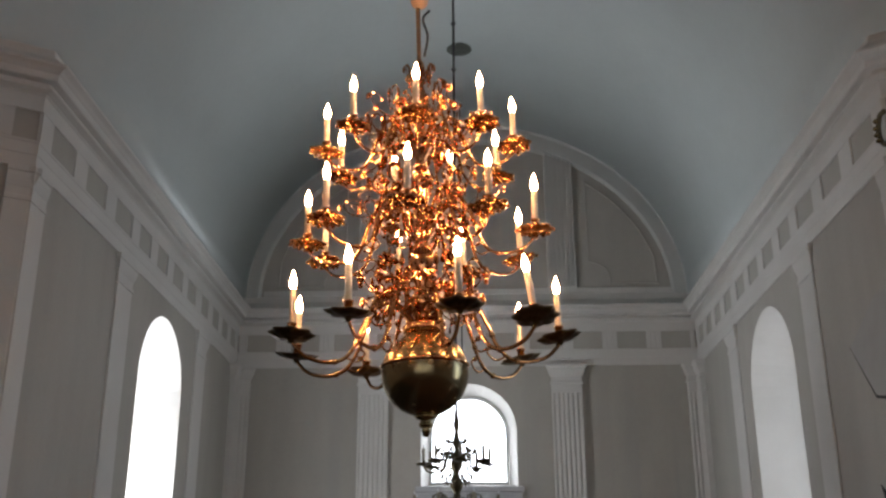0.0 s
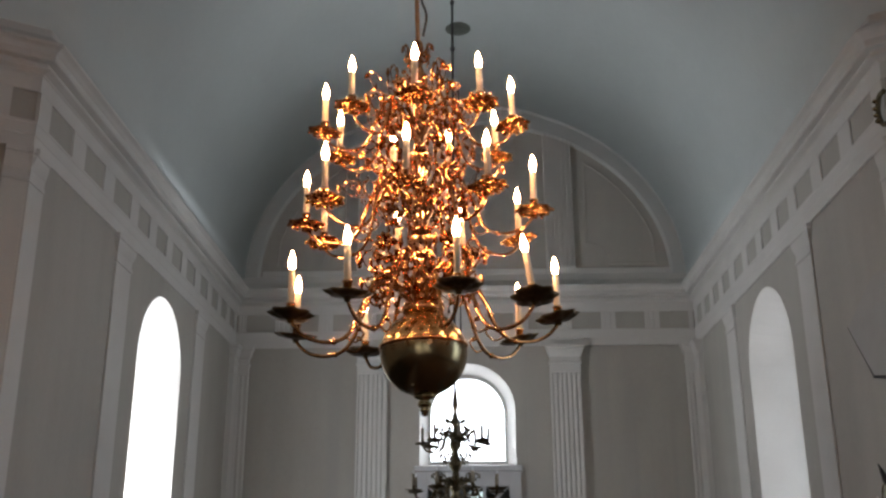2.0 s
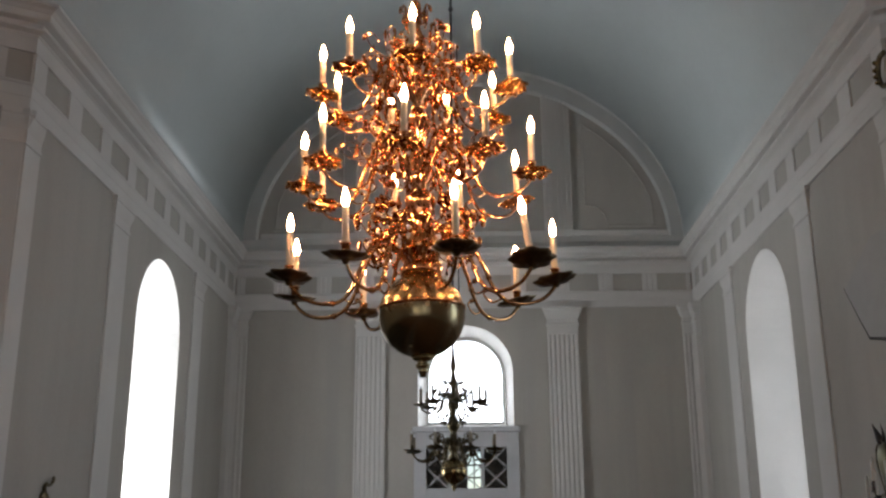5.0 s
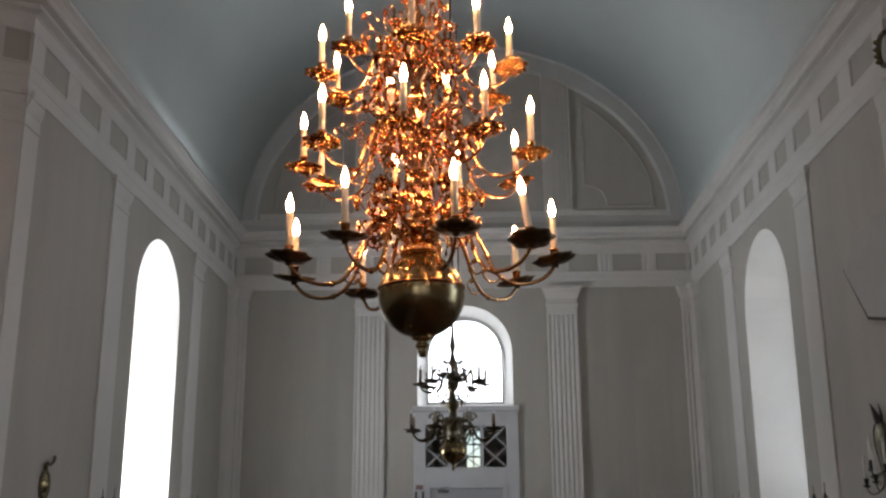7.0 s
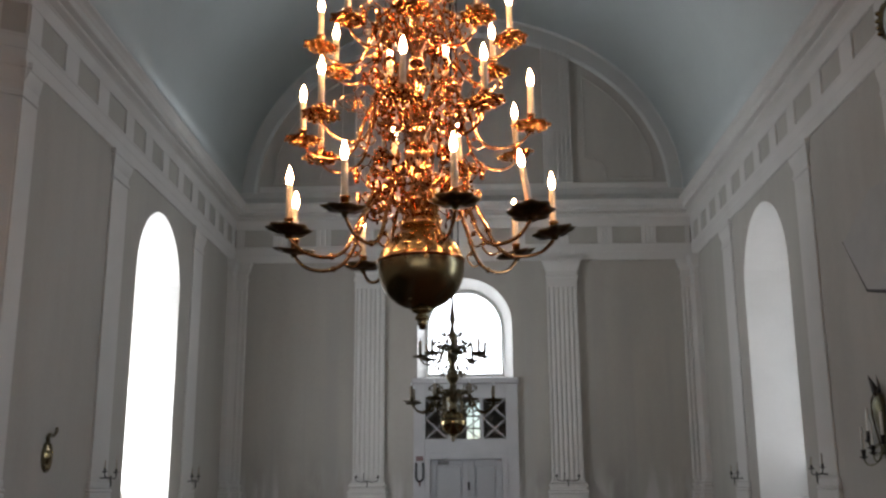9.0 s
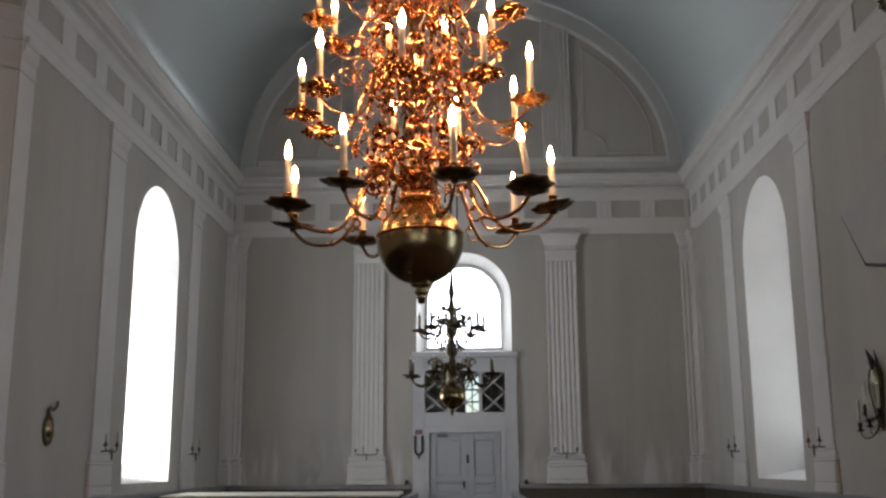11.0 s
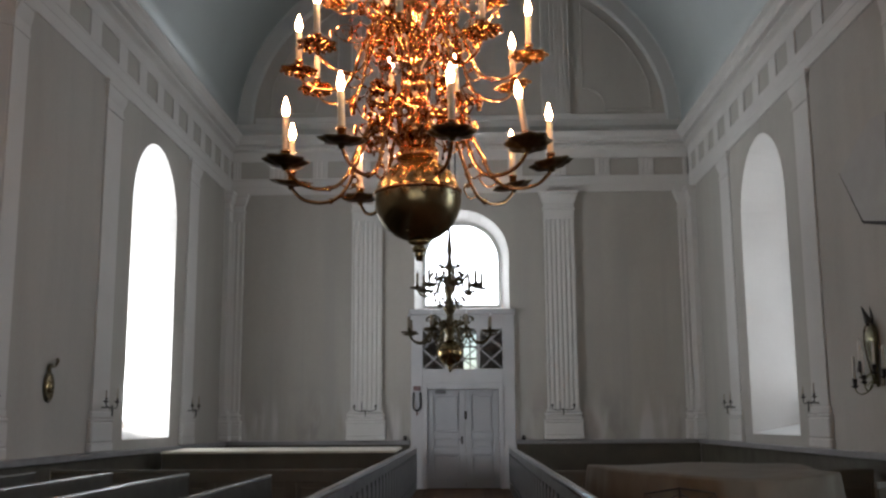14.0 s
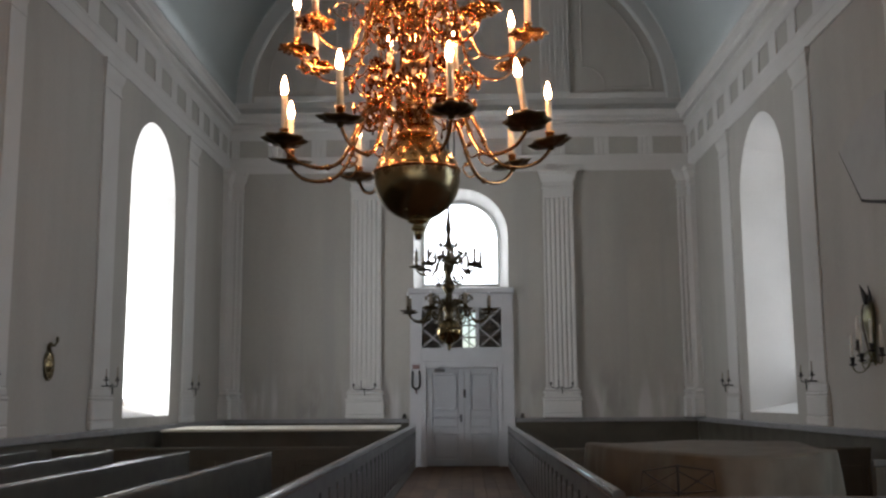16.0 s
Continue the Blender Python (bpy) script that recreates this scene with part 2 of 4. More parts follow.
def smooth_path(pts, steps=5):
    """Catmull-Rom through the points."""
    pts = [Vector(p) for p in pts]
    q = [2 * pts[0] - pts[1], *pts, 2 * pts[-1] - pts[-2]]
    out = []
    for i in range(1, len(q) - 2):
        for k in range(steps):
            t = k / steps
            a, b, c, d = q[i - 1 : i + 3]
            out.append(0.5 * (2 * b + (c - a) * t + (2 * a - 5 * b + 4 * c - d) * t * t + (3 * b - a - 3 * c + d) * t ** 3))
    return out + [pts[-1]]


# ---- walls with arched openings ----
def arch_loop(c, half, sill, spring, n=20, rise=None):
    rise = rise or half
    pts = [(c - half, sill), (c - half, spring)]
    pts += [(c - half * math.cos(math.pi * i / n), spring + rise * math.sin(math.pi * i / n)) for i in range(1, n)]
    return pts + [(c + half, spring), (c + half, sill)]


def arch_wall(bm, place, u0, u1, z0, z1, c, half, sill, spring, half_out, sill_out, thick):
    """A wall from u0 to u1 with one arched, splayed opening; place(u, depth, z) sets a point."""
    inner = arch_loop(c, half, sill, spring)
    outer = arch_loop(c, half_out, sill_out, spring)

    def face(loop, d):
        f = lambda *ps: bm.faces.new([bm.verts.new(place(u, d, z)) for u, z in ps])
        lo, hi = loop[0][0], loop[-1][0]
        f((u0, z0), (lo, z0), (lo, z1), (u0, z1))
        f((hi, z0), (u1, z0), (u1, z1), (hi, z1))
        s = loop[0][1]
        f((lo, z0), (hi, z0), (hi, s), (lo, s))
        for a, b in zip(loop[1:-1], loop[2:-1]):
            f(a, b, (b[0], z1), (a[0], z1))

    face(inner, 0)
    face(outer, thick)
    n = len(inner)
    a = [bm.verts.new(place(u, 0, z)) for u, z in inner]
    b = [bm.verts.new(place(u, thick, z)) for u, z in outer]
    for i in range(n):
        bm.faces.new((a[i], b[i], b[(i + 1) % n], a[(i + 1) % n]))
    for p, q in (((u0, z0), (u1, z0)), ((u1, z0), (u1, z1)), ((u1, z1), (u0, z1)), ((u0, z1), (u0, z0))):
        bm.faces.new([bm.verts.new(place(p[0], 0, p[1])), bm.verts.new(place(q[0], 0, q[1])), bm.verts.new(place(q[0], thick, q[1])), bm.verts.new(place(p[0], thick, p[1]))])


THICK = 1.15
for sgn, name in ((-1, "wall_left"), (1, "wall_right")):
    bm = bmesh.new()
    arch_wall(bm, lambda u, d, z: (X0 + sgn * (W + d), u, z), YC, Y + 1.2, 0, 9.0, *WINS[sgn], WIN_SILL, WIN_SPRING, 0.98, WIN_SILL + 0.25, THICK)
    bmesh.ops.remove_doubles(bm, verts=bm.verts, dist=1e-5)
    finish(name, bm, M_WALL, kind="structure", label="grey plaster wall with a tall arched window recess")

# white lining of the window recesses, 4 mm proud
def lining(name, place, c, half, sill, spring, half_out, sill_out, thick):
    bm = bmesh.new()
    inner = arch_loop(c, half - 0.004, sill + 0.004, spring - 0.002)
    outer = arch_loop(c, half_out - 0.004, sill_out + 0.004, spring - 0.002)
    n = len(inner)
    a = [bm.verts.new(place(u, -0.003, z)) for u, z in inner]
    b = [bm.verts.new(place(u, thick, z)) for u, z in outer]
    for i in range(n):
        bm.faces.new((a[i], b[i], b[(i + 1) % n], a[(i + 1) % n]))
    return finish(name, bm, M_WHITE, kind="structure", label="white limewashed splayed window reveal", smooth=False)


for sgn in (-1, 1):
    lining("window_reveal", lambda u, d, z: (X0 + sgn * (W + d), u, z), *WINS[sgn], WIN_SILL, WIN_SPRING, 0.98, WIN_SILL + 0.25, THICK)

EW_HALF, EW_SILL, EW_SPRING = 1.09, 4.0, 5.23
bm = bmesh.new()
# the end wall: window above, doorway below, built from an arched upper part and two lower sides
arch_wall(bm, lambda u, d, z: (u, Y + d, z), -W - 1.1, W + 1.1, 3.9, CROWN + 1, 0.0, EW_HALF, EW_SILL, EW_SPRING, 0.92, EW_SILL + 0.1, 0.7)
box(bm, -W - 1.1, -1.0, Y, Y + 0.7, 0, 3.9)
box(bm, 1.0, W + 1.1, Y, Y + 0.7, 0, 3.9)
finish("wall_end", bm, M_WALL_END, kind="structure", label="grey plaster end wall with arched window over the door")
lining("window_reveal", lambda u, d, z: (u, Y + d, z), 0.0, EW_HALF, EW_SILL, EW_SPRING, 0.92, EW_SILL + 0.1, 0.7)


def window_glazing(name, place, c, half, sill, spring, depth, label):
    top = empty(name, kind="structure", label=label)
    bm = bmesh.new()
    o, i = arch_loop(c, half, sill, spring), arch_loop(c, half - 0.07, sill + 0.07, spring)
    n = len(o)
    rings = [[place(u, depth, z) for u, z in o], [place(u, depth, z) for u, z in i], [place(u, depth + 0.06, z) for u, z in i], [place(u, depth + 0.06, z) for u, z in o]]
    rows = [[bm.verts.new(p) for p in r] for r in rings]
    for r, s in zip(rows, rows[1:] + rows[:1]):
        for k in range(n):
            bm.faces.new((r[k], r[(k + 1) % n], s[(k + 1) % n], s[k]))
    part("window_frame", bm, M_WHITE, top)
    bm = bmesh.new()
    prism(bm, [place(u, depth + 0.025, z) for u, z in i], Vector(place(0, 0.006, 0)) - Vector(place(0, 0, 0)))
    g = part("pane", bm, M_GLASS, top)
    g.visible_shadow = False


window_glazing("window_1", lambda u, d, z: (X0 - W - d, u, z), WINS[-1][0], 0.98, WIN_SILL + 0.25, WIN_SPRING, THICK - 0.2, "tall arched window with white frame")
window_glazing("window_2", lambda u, d, z: (X0 + W + d, u, z), WINS[1][0], 0.98, WIN_SILL + 0.25, WIN_SPRING, THICK - 0.2, "tall arched window with white frame")
window_glazing("window_3", lambda u, d, z: (u, Y + d, z), 0.0, 0.92, EW_SILL + 0.1, EW_SPRING, 0.6, "round-headed window over the door, full of daylight")

# walls of the crossing, behind and beside the camera; their matching windows are assumed
for s, name in ((-1, "left"), (1, "right")):
    bm = bmesh.new()
    prism(bm, [(X0 + s * W, YC, 0), (X0 + s * XS, YC - CHY, 0), (X0 + s * XS, YC - CHY, 9.0), (X0 + s * W, YC, 9.0)], Vector((s * CHY, CH, 0)).normalized() * 0.5)
    finish("wall_corner_" + name, bm, M_WALL, kind="structure", label="grey plaster wall across the corner of the crossing")
    beside = lambda u, d, z: (X0 + s * (XS + d), u, z)
    bm = bmesh.new()
    # unseen window, added on the right only to brighten the left wall
    if s > 0:
        arch_wall(bm, beside, YB - 0.5, YC - CHY, 0, 9.0, SIDE_Y, 1.25, 1.22, 5.14, 1.15, 1.3, 0.5)
        window_glazing("window_6", beside, SIDE_Y, 1.15, 1.3, 5.14, 0.3, "tall arched window with white frame")
    else:
        box(bm, X0 - XS - 0.5, X0 - XS, YB - 0.5, YC - CHY, 0, 9.0)
    finish("wall_crossing_" + name, bm, M_WALL, kind="structure", label="grey plaster wall of the crossing")
    back = lambda u, d, z: (X0 + u, YB - d, z)
    bm = bmesh.new()
    arch_wall(bm, back, min(0, s * XS), max(0, s * XS), 0, 9.0, s * 3.2, 1.25, 1.22, 5.14, 1.15, 1.3, 0.5)
    finish("wall_back_" + name, bm, M_WALL, kind="structure", label="grey plaster back wall with an assumed arched window")
    window_glazing("window_%d" % (4 + (s > 0)), back, s * 3.2, 1.15, 1.3, 5.14, 0.3, "tall arched window with white frame")

# ---- vault ----
bm = bmesh.new()
rings = []
for y, a in ((Y, W - 0.05), (YC, W - 0.05), (YC - CHY, XS - 0.05), (YB, XS - 0.05)):
    n = 40
    rings.append([(X0 - a * math.cos(math.pi * i / n), y, SPRING - 0.02 + (CROWN - SPRING) * math.sin(math.pi * i / n)) for i in range(n + 1)])
loft(bm, rings, closed=False)
ob = finish("ceiling", bm, M_VAULT, kind="structure", label="pale blue plastered barrel vault", smooth=True)
mod = ob.modifiers.new("thickness", "SOLIDIFY")
mod.thickness, mod.offset = 0.2, 0
bm = boxed(-XS - 0.6, XS + 0.6, YB - 0.5, YB, 8.9, CROWN + 0.6)
finish("wall_back_gable", bm, M_WALL, kind="structure", label="grey plaster gable wall")

# ---- floor ----
finish("floor", boxed(-XS - 0.6, XS + 0.6, YB - 0.6, Y + 4, -0.2, -0.03), M_JOINT, kind="structure", label="dark sub-floor under the boards")

# ---- entablature round the room ----
def mitred(path, off):
    """The plan path moved off metres to its right (into the room)."""
    out = []
    for i, p in enumerate(path):
        p = Vector(p)
        dirs = []
        if i > 0:
            dirs.append((p - Vector(path[i - 1])).normalized())
        if i < len(path) - 1:
            dirs.append((Vector(path[i + 1]) - p).normalized())
        ns = [Vector((d.y, -d.x)) for d in dirs]
        m = sum(ns, Vector((0, 0))).normalized()
        out.append(p + m * off / m.dot(ns[0]))
    return out


ROOM = [(X0 + x, y) for x, y in ((-XS, YB), (-XS, YC - CHY), (-W, YC), (-W, Y), (W, Y), (W, YC), (XS, YC - CHY), (XS, YB))]


def sweep(name, profile, material, label):
    """profile: (offset into the room, height) points, closed on the wall."""
    lines = [mitred(ROOM, o) for o, _ in profile]
    bm = bmesh.new()
    rings = [[(lines[k][i].x, lines[k][i].y, profile[k][1]) for k in range(len(profile))] for i in range(len(ROOM))]
    loft(bm, rings)
    return finish(name, bm, material, kind="structure", label=label)


sweep("trim_architrave", [(-0.02, 6.72), (0.03, 6.72), (0.03, 6.90), (0.036, 6.905), (0.036, 7.06), (0.042, 7.07), (0.042, 7.10), (0.02, 7.11), (-0.02, 7.11)], M_WHITE, "white plaster architrave band")
sweep("trim_cornice", [(-0.02, 7.52), (0.03, 7.52), (0.03, 7.735), (0.048, 7.742), (0.05, 7.757), (0.15, 7.787), (0.156, 7.802), (0.105, 7.812), (0.10, 7.885), (0.198, 7.893), (0.214, 7.903), (0.22, 7.99), (0.235, 8.0), (0.27, 8.035), (0.32, 8.06), (0.335, 8.065), (0.335, 8.10), (0.22, 8.17), (0.11, 8.28), (0.07, 8.44), (-0.02, 8.44)], M_WHITE, "white moulded plaster cornice")

FAR = [12.67, 13.92, 15.15, 16.15, 17.15, 18.13, 19.1, 20.08, 20.95, 21.79, 22.61]
WID = [0.80, 0.80, 0.80, 0.62, 0.62, 0.62, 0.62, 0.55, 0.50, 0.50, 0.50]
Z0F, Z1F = 7.11, 7.52
frieze = empty("trim_frieze", kind="structure", label="frieze of white blocks between sunk grey panels")


def frieze_block(u0, u1, place, grooves=True):
    bm = bmesh.new()
    n = 3 if grooves and u1 - u0 < 0.6 else 1
    w = (u1 - u0) / n
    out = [(u0, 0.0)]
    for k in range(n):
        a, b = u0 + k * w, u0 + (k + 1) * w
        e = 0.018 if n > 1 else 0.0
        out += [(a + (e if k else 0), 0.027), (b - (e if k < n - 1 else 0), 0.027)]
        if k < n - 1:
            out += [(b - 0.004, 0.012), (b + 0.004, 0.012)]
    out.append((u1, 0.0))
    prism(bm, [place(u, d, Z0F + 0.002) for u, d in out], (0, 0, Z1F - Z0F - 0.004))
    part("frieze_block", bm, M_WHITE, frieze)


for sgn in (-1, 1):
    edge = YC + 0.02
    for f, w in zip(FAR, WID):
        frieze_block(edge, f - w, lambda u, d, z: (X0 + sgn * (W - d), u, z), False)
        edge = f
    frieze_block(edge, Y - 0.06, lambda u, d, z: (X0 + sgn * (W - d), u, z), False)
    # the splayed corners
    c = Vector((X0 + sgn * W, YC, 0))
    dirv = Vector((sgn * CH, -CHY, 0)).normalized()
    nrm = Vector((-sgn * CHY, -CH, 0)).normalized()
    edge = 0.0
    for a in (0.012, 0.62, 1.19, 1.76, 2.33):
        frieze_block(edge, a, lambda u, d, z: tuple(c + dirv * u + nrm * d + Vector((0, 0, z))), False)
        edge = a + 0.30
    frieze_block(edge, math.hypot(CH, CHY), lambda u, d, z: tuple(c + dirv * u + nrm * d + Vector((0, 0, z))), False)
mids = [s * v for v in (4.83, 3.81, 2.79, 1.78, 0.76) for s in (-1, 1)]
mids.sort()
edge = X0 - W + 0.055
for c in mids:
    frieze_block(edge, c - 0.34, lambda u, d, z: (u, Y - d, z))
    edge = c + 0.34
frieze_block(edge, X0 + W - 0.055, lambda u, d, z: (u, Y - d, z))


# ---- pilasters ----
def pilaster(m, width, fluted, z0, z1, label, depth=0.12, base_w=None, left=True, right=True, flare=1.0):
    """Stands on a pedestal against a wall; local x runs along the wall, -y into the room."""
    top = empty("pilaster", m, kind="structure", label=label)
    h = width / 2
    tall = 1.12 if fluted else 1.0
    zs, zc = z0 + 0.60 * tall, z1 - 0.44
    bm = bmesh.new()
    if fluted:
        n = 6 if width > 0.5 else 3
        out = [(-h, 0.01), (-h, -depth)]
        g = (width - 0.05) / n
        for k in range(n):
            c = -h + 0.025 + g * (k + 0.5)
            r = g * 0.36
            out += [(c - r * math.cos(a), -depth + 0.85 * r * math.sin(a)) for a in (math.pi * j / 5 for j in range(6))]
        out += [(h, -depth), (h, 0.01)]
        prism(bm, [(x, y, zs) for x, y in out], (0, 0, zc - 0.22 - zs))
        box(bm, -h, h, -depth, 0.01, zc - 0.22, zc)
    else:
        box(bm, -h, h, -depth, 0.01, zs, zc, bevel=0.008)
    part("shaft", bm, M_WHITE, top)
    b = (base_w or width * 1.24) / 2
    bl, br = (b if left else h), (b if right else h)
    bm = bmesh.new()
    steps = [(0.0, 0.10, 0.0, 0.14, 0.02), (-0.02, 0.085, 0.14, 0.44, 0.02), (0.0, 0.10, 0.44, 0.49, 0.02), (-0.05, 0.04, 0.49, 0.60, 0.02)]
    if fluted:
        steps = [(0.01, 0.12, 0.0, 0.10, 0.02), (0.0, 0.11, 0.10, 0.34, 0.015), (0.012, 0.125, 0.34, 0.40, 0.02), (-0.03, 0.07, 0.40, 0.45, 0.01), (-0.005, 0.105, 0.45, 0.55, 0.045), (-0.06, 0.04, 0.55, 0.60, 0.01)]
    for e, d, za, zb, bev in steps:
        box(bm, -bl - (e if left else 0), br + (e if right else 0), -depth - d * flare, 0.01, z0 + za * tall, z0 + zb * tall, bevel=bev)
    part("pedestal", bm, M_WHITE, top)
    bm = bmesh.new()
    prof = [(0.0, zc), (0.025, zc), (0.025, zc + 0.05), (0.0, zc + 0.06), (0.0, zc + 0.16), (0.02, zc + 0.19), (0.05, zc + 0.25), (0.07, zc + 0.31), (0.07, zc + 0.36), (0.10, zc + 0.37), (0.10, z1 - 0.004)]
    rings = []
    for o, z in prof:
        l, r = (h + o if left else h), (h + o if right else h)
        rings.append([(-l, 0.01, z), (-l, -depth - o * flare, z), (r, -depth - o * flare, z), (r, 0.01, z)])
    loft(bm, rings)
    part("capital", bm, M_WHITE, top)
    return top


ZP0, ZP1 = 1.065, 6.72
for x in (-2.18, 2.25):
    pilaster(pose(x, Y, 0), 0.69, True, ZP0, ZP1, "white fluted pilaster on a moulded pedestal", base_w=0.86)
pilaster(pose(X0 - W + 0.185, Y, 0), 0.37, True, ZP0, ZP1, "narrow white fluted pilaster in the corner", left=False)
pilaster(pose(X0 + W - 0.16, Y, 0), 0.32, True, ZP0, ZP1, "narrow white fluted pilaster in the corner", right=False)
for sgn in (-1, 1):
    pilaster(pose(X0 + sgn * W, Y - 0.30, 0, 0, 0, 90 if sgn < 0 else -90), 0.34, True, ZP0, ZP1, "narrow white fluted pilaster in the corner", left=sgn < 0, right=sgn > 0)
    turn = 90 if sgn < 0 else -90
    for y in (15.09, 19.80):
        pilaster(pose(X0 + sgn * W, y, 0, 0, 0, turn), 0.69, False, ZP0, ZP1, "plain white pilaster on a pedestal beside the window", depth=0.03, base_w=0.92, flare=0.5)
    pilaster(pose(X0 + sgn * W, YC + 0.22, 0, 0, 0, turn), 0.44, False, ZP0, ZP1, "plain white pilaster on the corner of the crossing", left=sgn < 0, right=sgn > 0, depth=0.03, flare=0.5)
    pilaster(pose(X0 + sgn * (W + 0.128), YC - 0.079, 0, 0, 0, sgn * -math.degrees(math.atan2(CHY, CH))), 0.30, False, ZP0, ZP1, "plain white pilaster on the splayed corner", left=sgn > 0, right=sgn < 0, depth=0.03, flare=0.5)

# ---- the lunette over the end wall's cornice ----
def ell(a, b, x):
    return 8.42 + b * math.sqrt(max(0, 1 - (x / a) ** 2))


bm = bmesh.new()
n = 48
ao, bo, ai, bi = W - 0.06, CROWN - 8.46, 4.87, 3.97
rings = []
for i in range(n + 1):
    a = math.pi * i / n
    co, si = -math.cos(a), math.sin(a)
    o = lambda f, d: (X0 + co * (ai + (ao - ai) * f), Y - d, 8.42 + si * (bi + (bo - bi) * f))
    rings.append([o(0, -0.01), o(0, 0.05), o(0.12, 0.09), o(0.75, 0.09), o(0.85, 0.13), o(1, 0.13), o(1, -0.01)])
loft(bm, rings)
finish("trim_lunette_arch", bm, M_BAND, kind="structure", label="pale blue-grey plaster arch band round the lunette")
finish("trim_lunette_sill", boxed(-4.85, 4.85, Y - 0.06, Y + 0.01, 8.45, 8.58, bevel=0.01), M_WHITE, kind="structure", label="white plaster band under the lunette")
for s in (-1, 1):
    c, h = s * 2.26, 0.34
    top = empty("lunette_pilaster", kind="structure", label="white fluted strip in the lunette")
    bm = bmesh.new()
    k = 6
    g = (2 * h - 0.05) / k
    box(bm, c - h, c + h, Y - 0.05, Y + 0.01, 8.58, ell(ai, bi, abs(c) - h) + 0.05)
    for j in range(k + 1):
        x = c - h + 0.025 + g * j
        box(bm, max(c - h, x - g * 0.16), min(c + h, x + g * 0.16), Y - 0.10, Y - 0.045, 8.62, ell(ai, bi, abs(x)) + 0.02)
    part("fluted_face", bm, M_WHITE, top)
    # moulded panel with a hollowed lower corner
    bm = bmesh.new()
    out = [(2.92, 9.25)]
    out += [(2.92 + 0.5 * math.sin(a) , 9.25 - 0.0 - 0.48 * (1 - math.cos(a))) for a in (math.pi / 2 * i / 6 for i in range(1, 7))]
    out += [(3.42, 8.72), (4.50, 8.72)]
    out += [(x, 8.42 + (bi - 0.28) * math.sqrt(max(0, 1 - (x / (ai - 0.26)) ** 2))) for x in (4.46, 4.3, 4.1, 3.9, 3.7, 3.5, 3.3, 3.1, 2.92)]
    cx, cz = 3.5, 9.8
    rings = [[(s * (cx + (x - cx) * f), Y - d, cz + (z - cz) * f) for x, z in out] for f, d in ((1.05, -0.01), (1.04, 0.025), (1.0, 0.03), (0.985, 0.008))]
    loft(bm, rings)
    part("lunette_panel", bm, M_WALL, top, "sunk grey plaster panel with moulded edge")

# ---- wainscot and sill ledge below the pilasters ----
wain = empty("trim_wainscot", kind="structure", label="dark brown wainscot with a grey ledge behind the pews")
for sgn in (-1, 1):
    part("boarding", boxed(X0 + min(sgn * W, sgn * (W - 0.05)), X0 + max(sgn * W, sgn * (W - 0.05)), YC + 0.02, Y - 0.06, 0, 0.97), M_PEWIN, wain)
    part("ledge", boxed(X0 + min(sgn * W, sgn * (W - 0.11)), X0 + max(sgn * W, sgn * (W - 0.11)), YC + 0.02, Y - 0.12, 0.97, 1.06, bevel=0.01), M_LEDGE, wain)
    x0, x1 = sorted((sgn * 1.2, X0 + sgn * (W - 0.06)))
    part("boarding", boxed(x0, x1, Y - 0.05, Y, 0, 0.97), M_PEWIN, wain)
    x0, x1 = sorted((sgn * 1.2, X0 + sgn * (W - 0.002)))
    part("ledge", boxed(x0, x1, Y - 0.11, Y, 0.97, 1.06, bevel=0.01), M_LEDGE, wain)

# ---- door portal ----
portal = empty("door_portal", kind="structure", label="white wooden portal with lattice fanlight over a double door")
PF = Y - 0.10


def pbox(name, x0, x1, z0, z1, y0=PF, y1=Y + 0.02, mtl=M_DOOR, bevel=0.006, parent=portal, label=""):
    return part(name, boxed(x0, x1, y0, y1, z0, z1, bevel=bevel), mtl, parent, label)


pbox("stile", -1.165, -0.90, 0, 3.86)
pbox("stile", 0.91, 1.175, 0, 3.86)
pbox("top_rail", -0.90, 0.91, 3.54, 3.86)
pbox("middle_rail", -0.90, 0.91, 2.33, 2.64)
pbox("casing", -0.90, -0.80, 0, 2.33, PF - 0.03)
pbox("casing", 0.81, 0.91, 0, 2.33, PF - 0.03)
pbox("casing", -0.80, 0.81, 2.19, 2.33, PF - 0.03)
pbox("cornice", -1.20, 1.21, 3.86, 3.99, PF - 0.08, Y + 0.0, bevel=0.02)
for x in (-0.36, 0.36):
    pbox("mullion", x - 0.04, x + 0.04, 2.64, 3.54, PF + 0.01)
for a, b in ((-0.90, -0.40), (-0.32, 0.32), (0.40, 0.91)):
    w = b - a
    zc = (2.64 + 3.54) / 2
    for k, (p, q) in enumerate((((a, 2.64), (b, 3.09)), ((a, 3.09), (b, 2.64)), ((a, 3.09), (b, 3.54)), ((a, 3.54), (b, 3.09)))):
        bm = bmesh.new()
        dx, dz = q[0] - p[0], q[1] - p[1]
        L = math.hypot(dx, dz)
        nx, nz = -dz / L * 0.014, dx / L * 0.014
        y0 = PF + 0.05 + 0.004 * (k % 2)
        prism(bm, [(p[0] + nx, y0, p[1] + nz), (q[0] + nx, y0, q[1] + nz), (q[0] - nx, y0, q[1] - nz), (p[0] - nx, y0, p[1] - nz)], (0, 0.02, 0))
        part("lattice_bar", bm, M_DOOR, portal)
    g = pbox("pane", a, b, 2.64, 3.54, PF + 0.085, PF + 0.09, M_GLASS, 0)
    g.visible_shadow = False
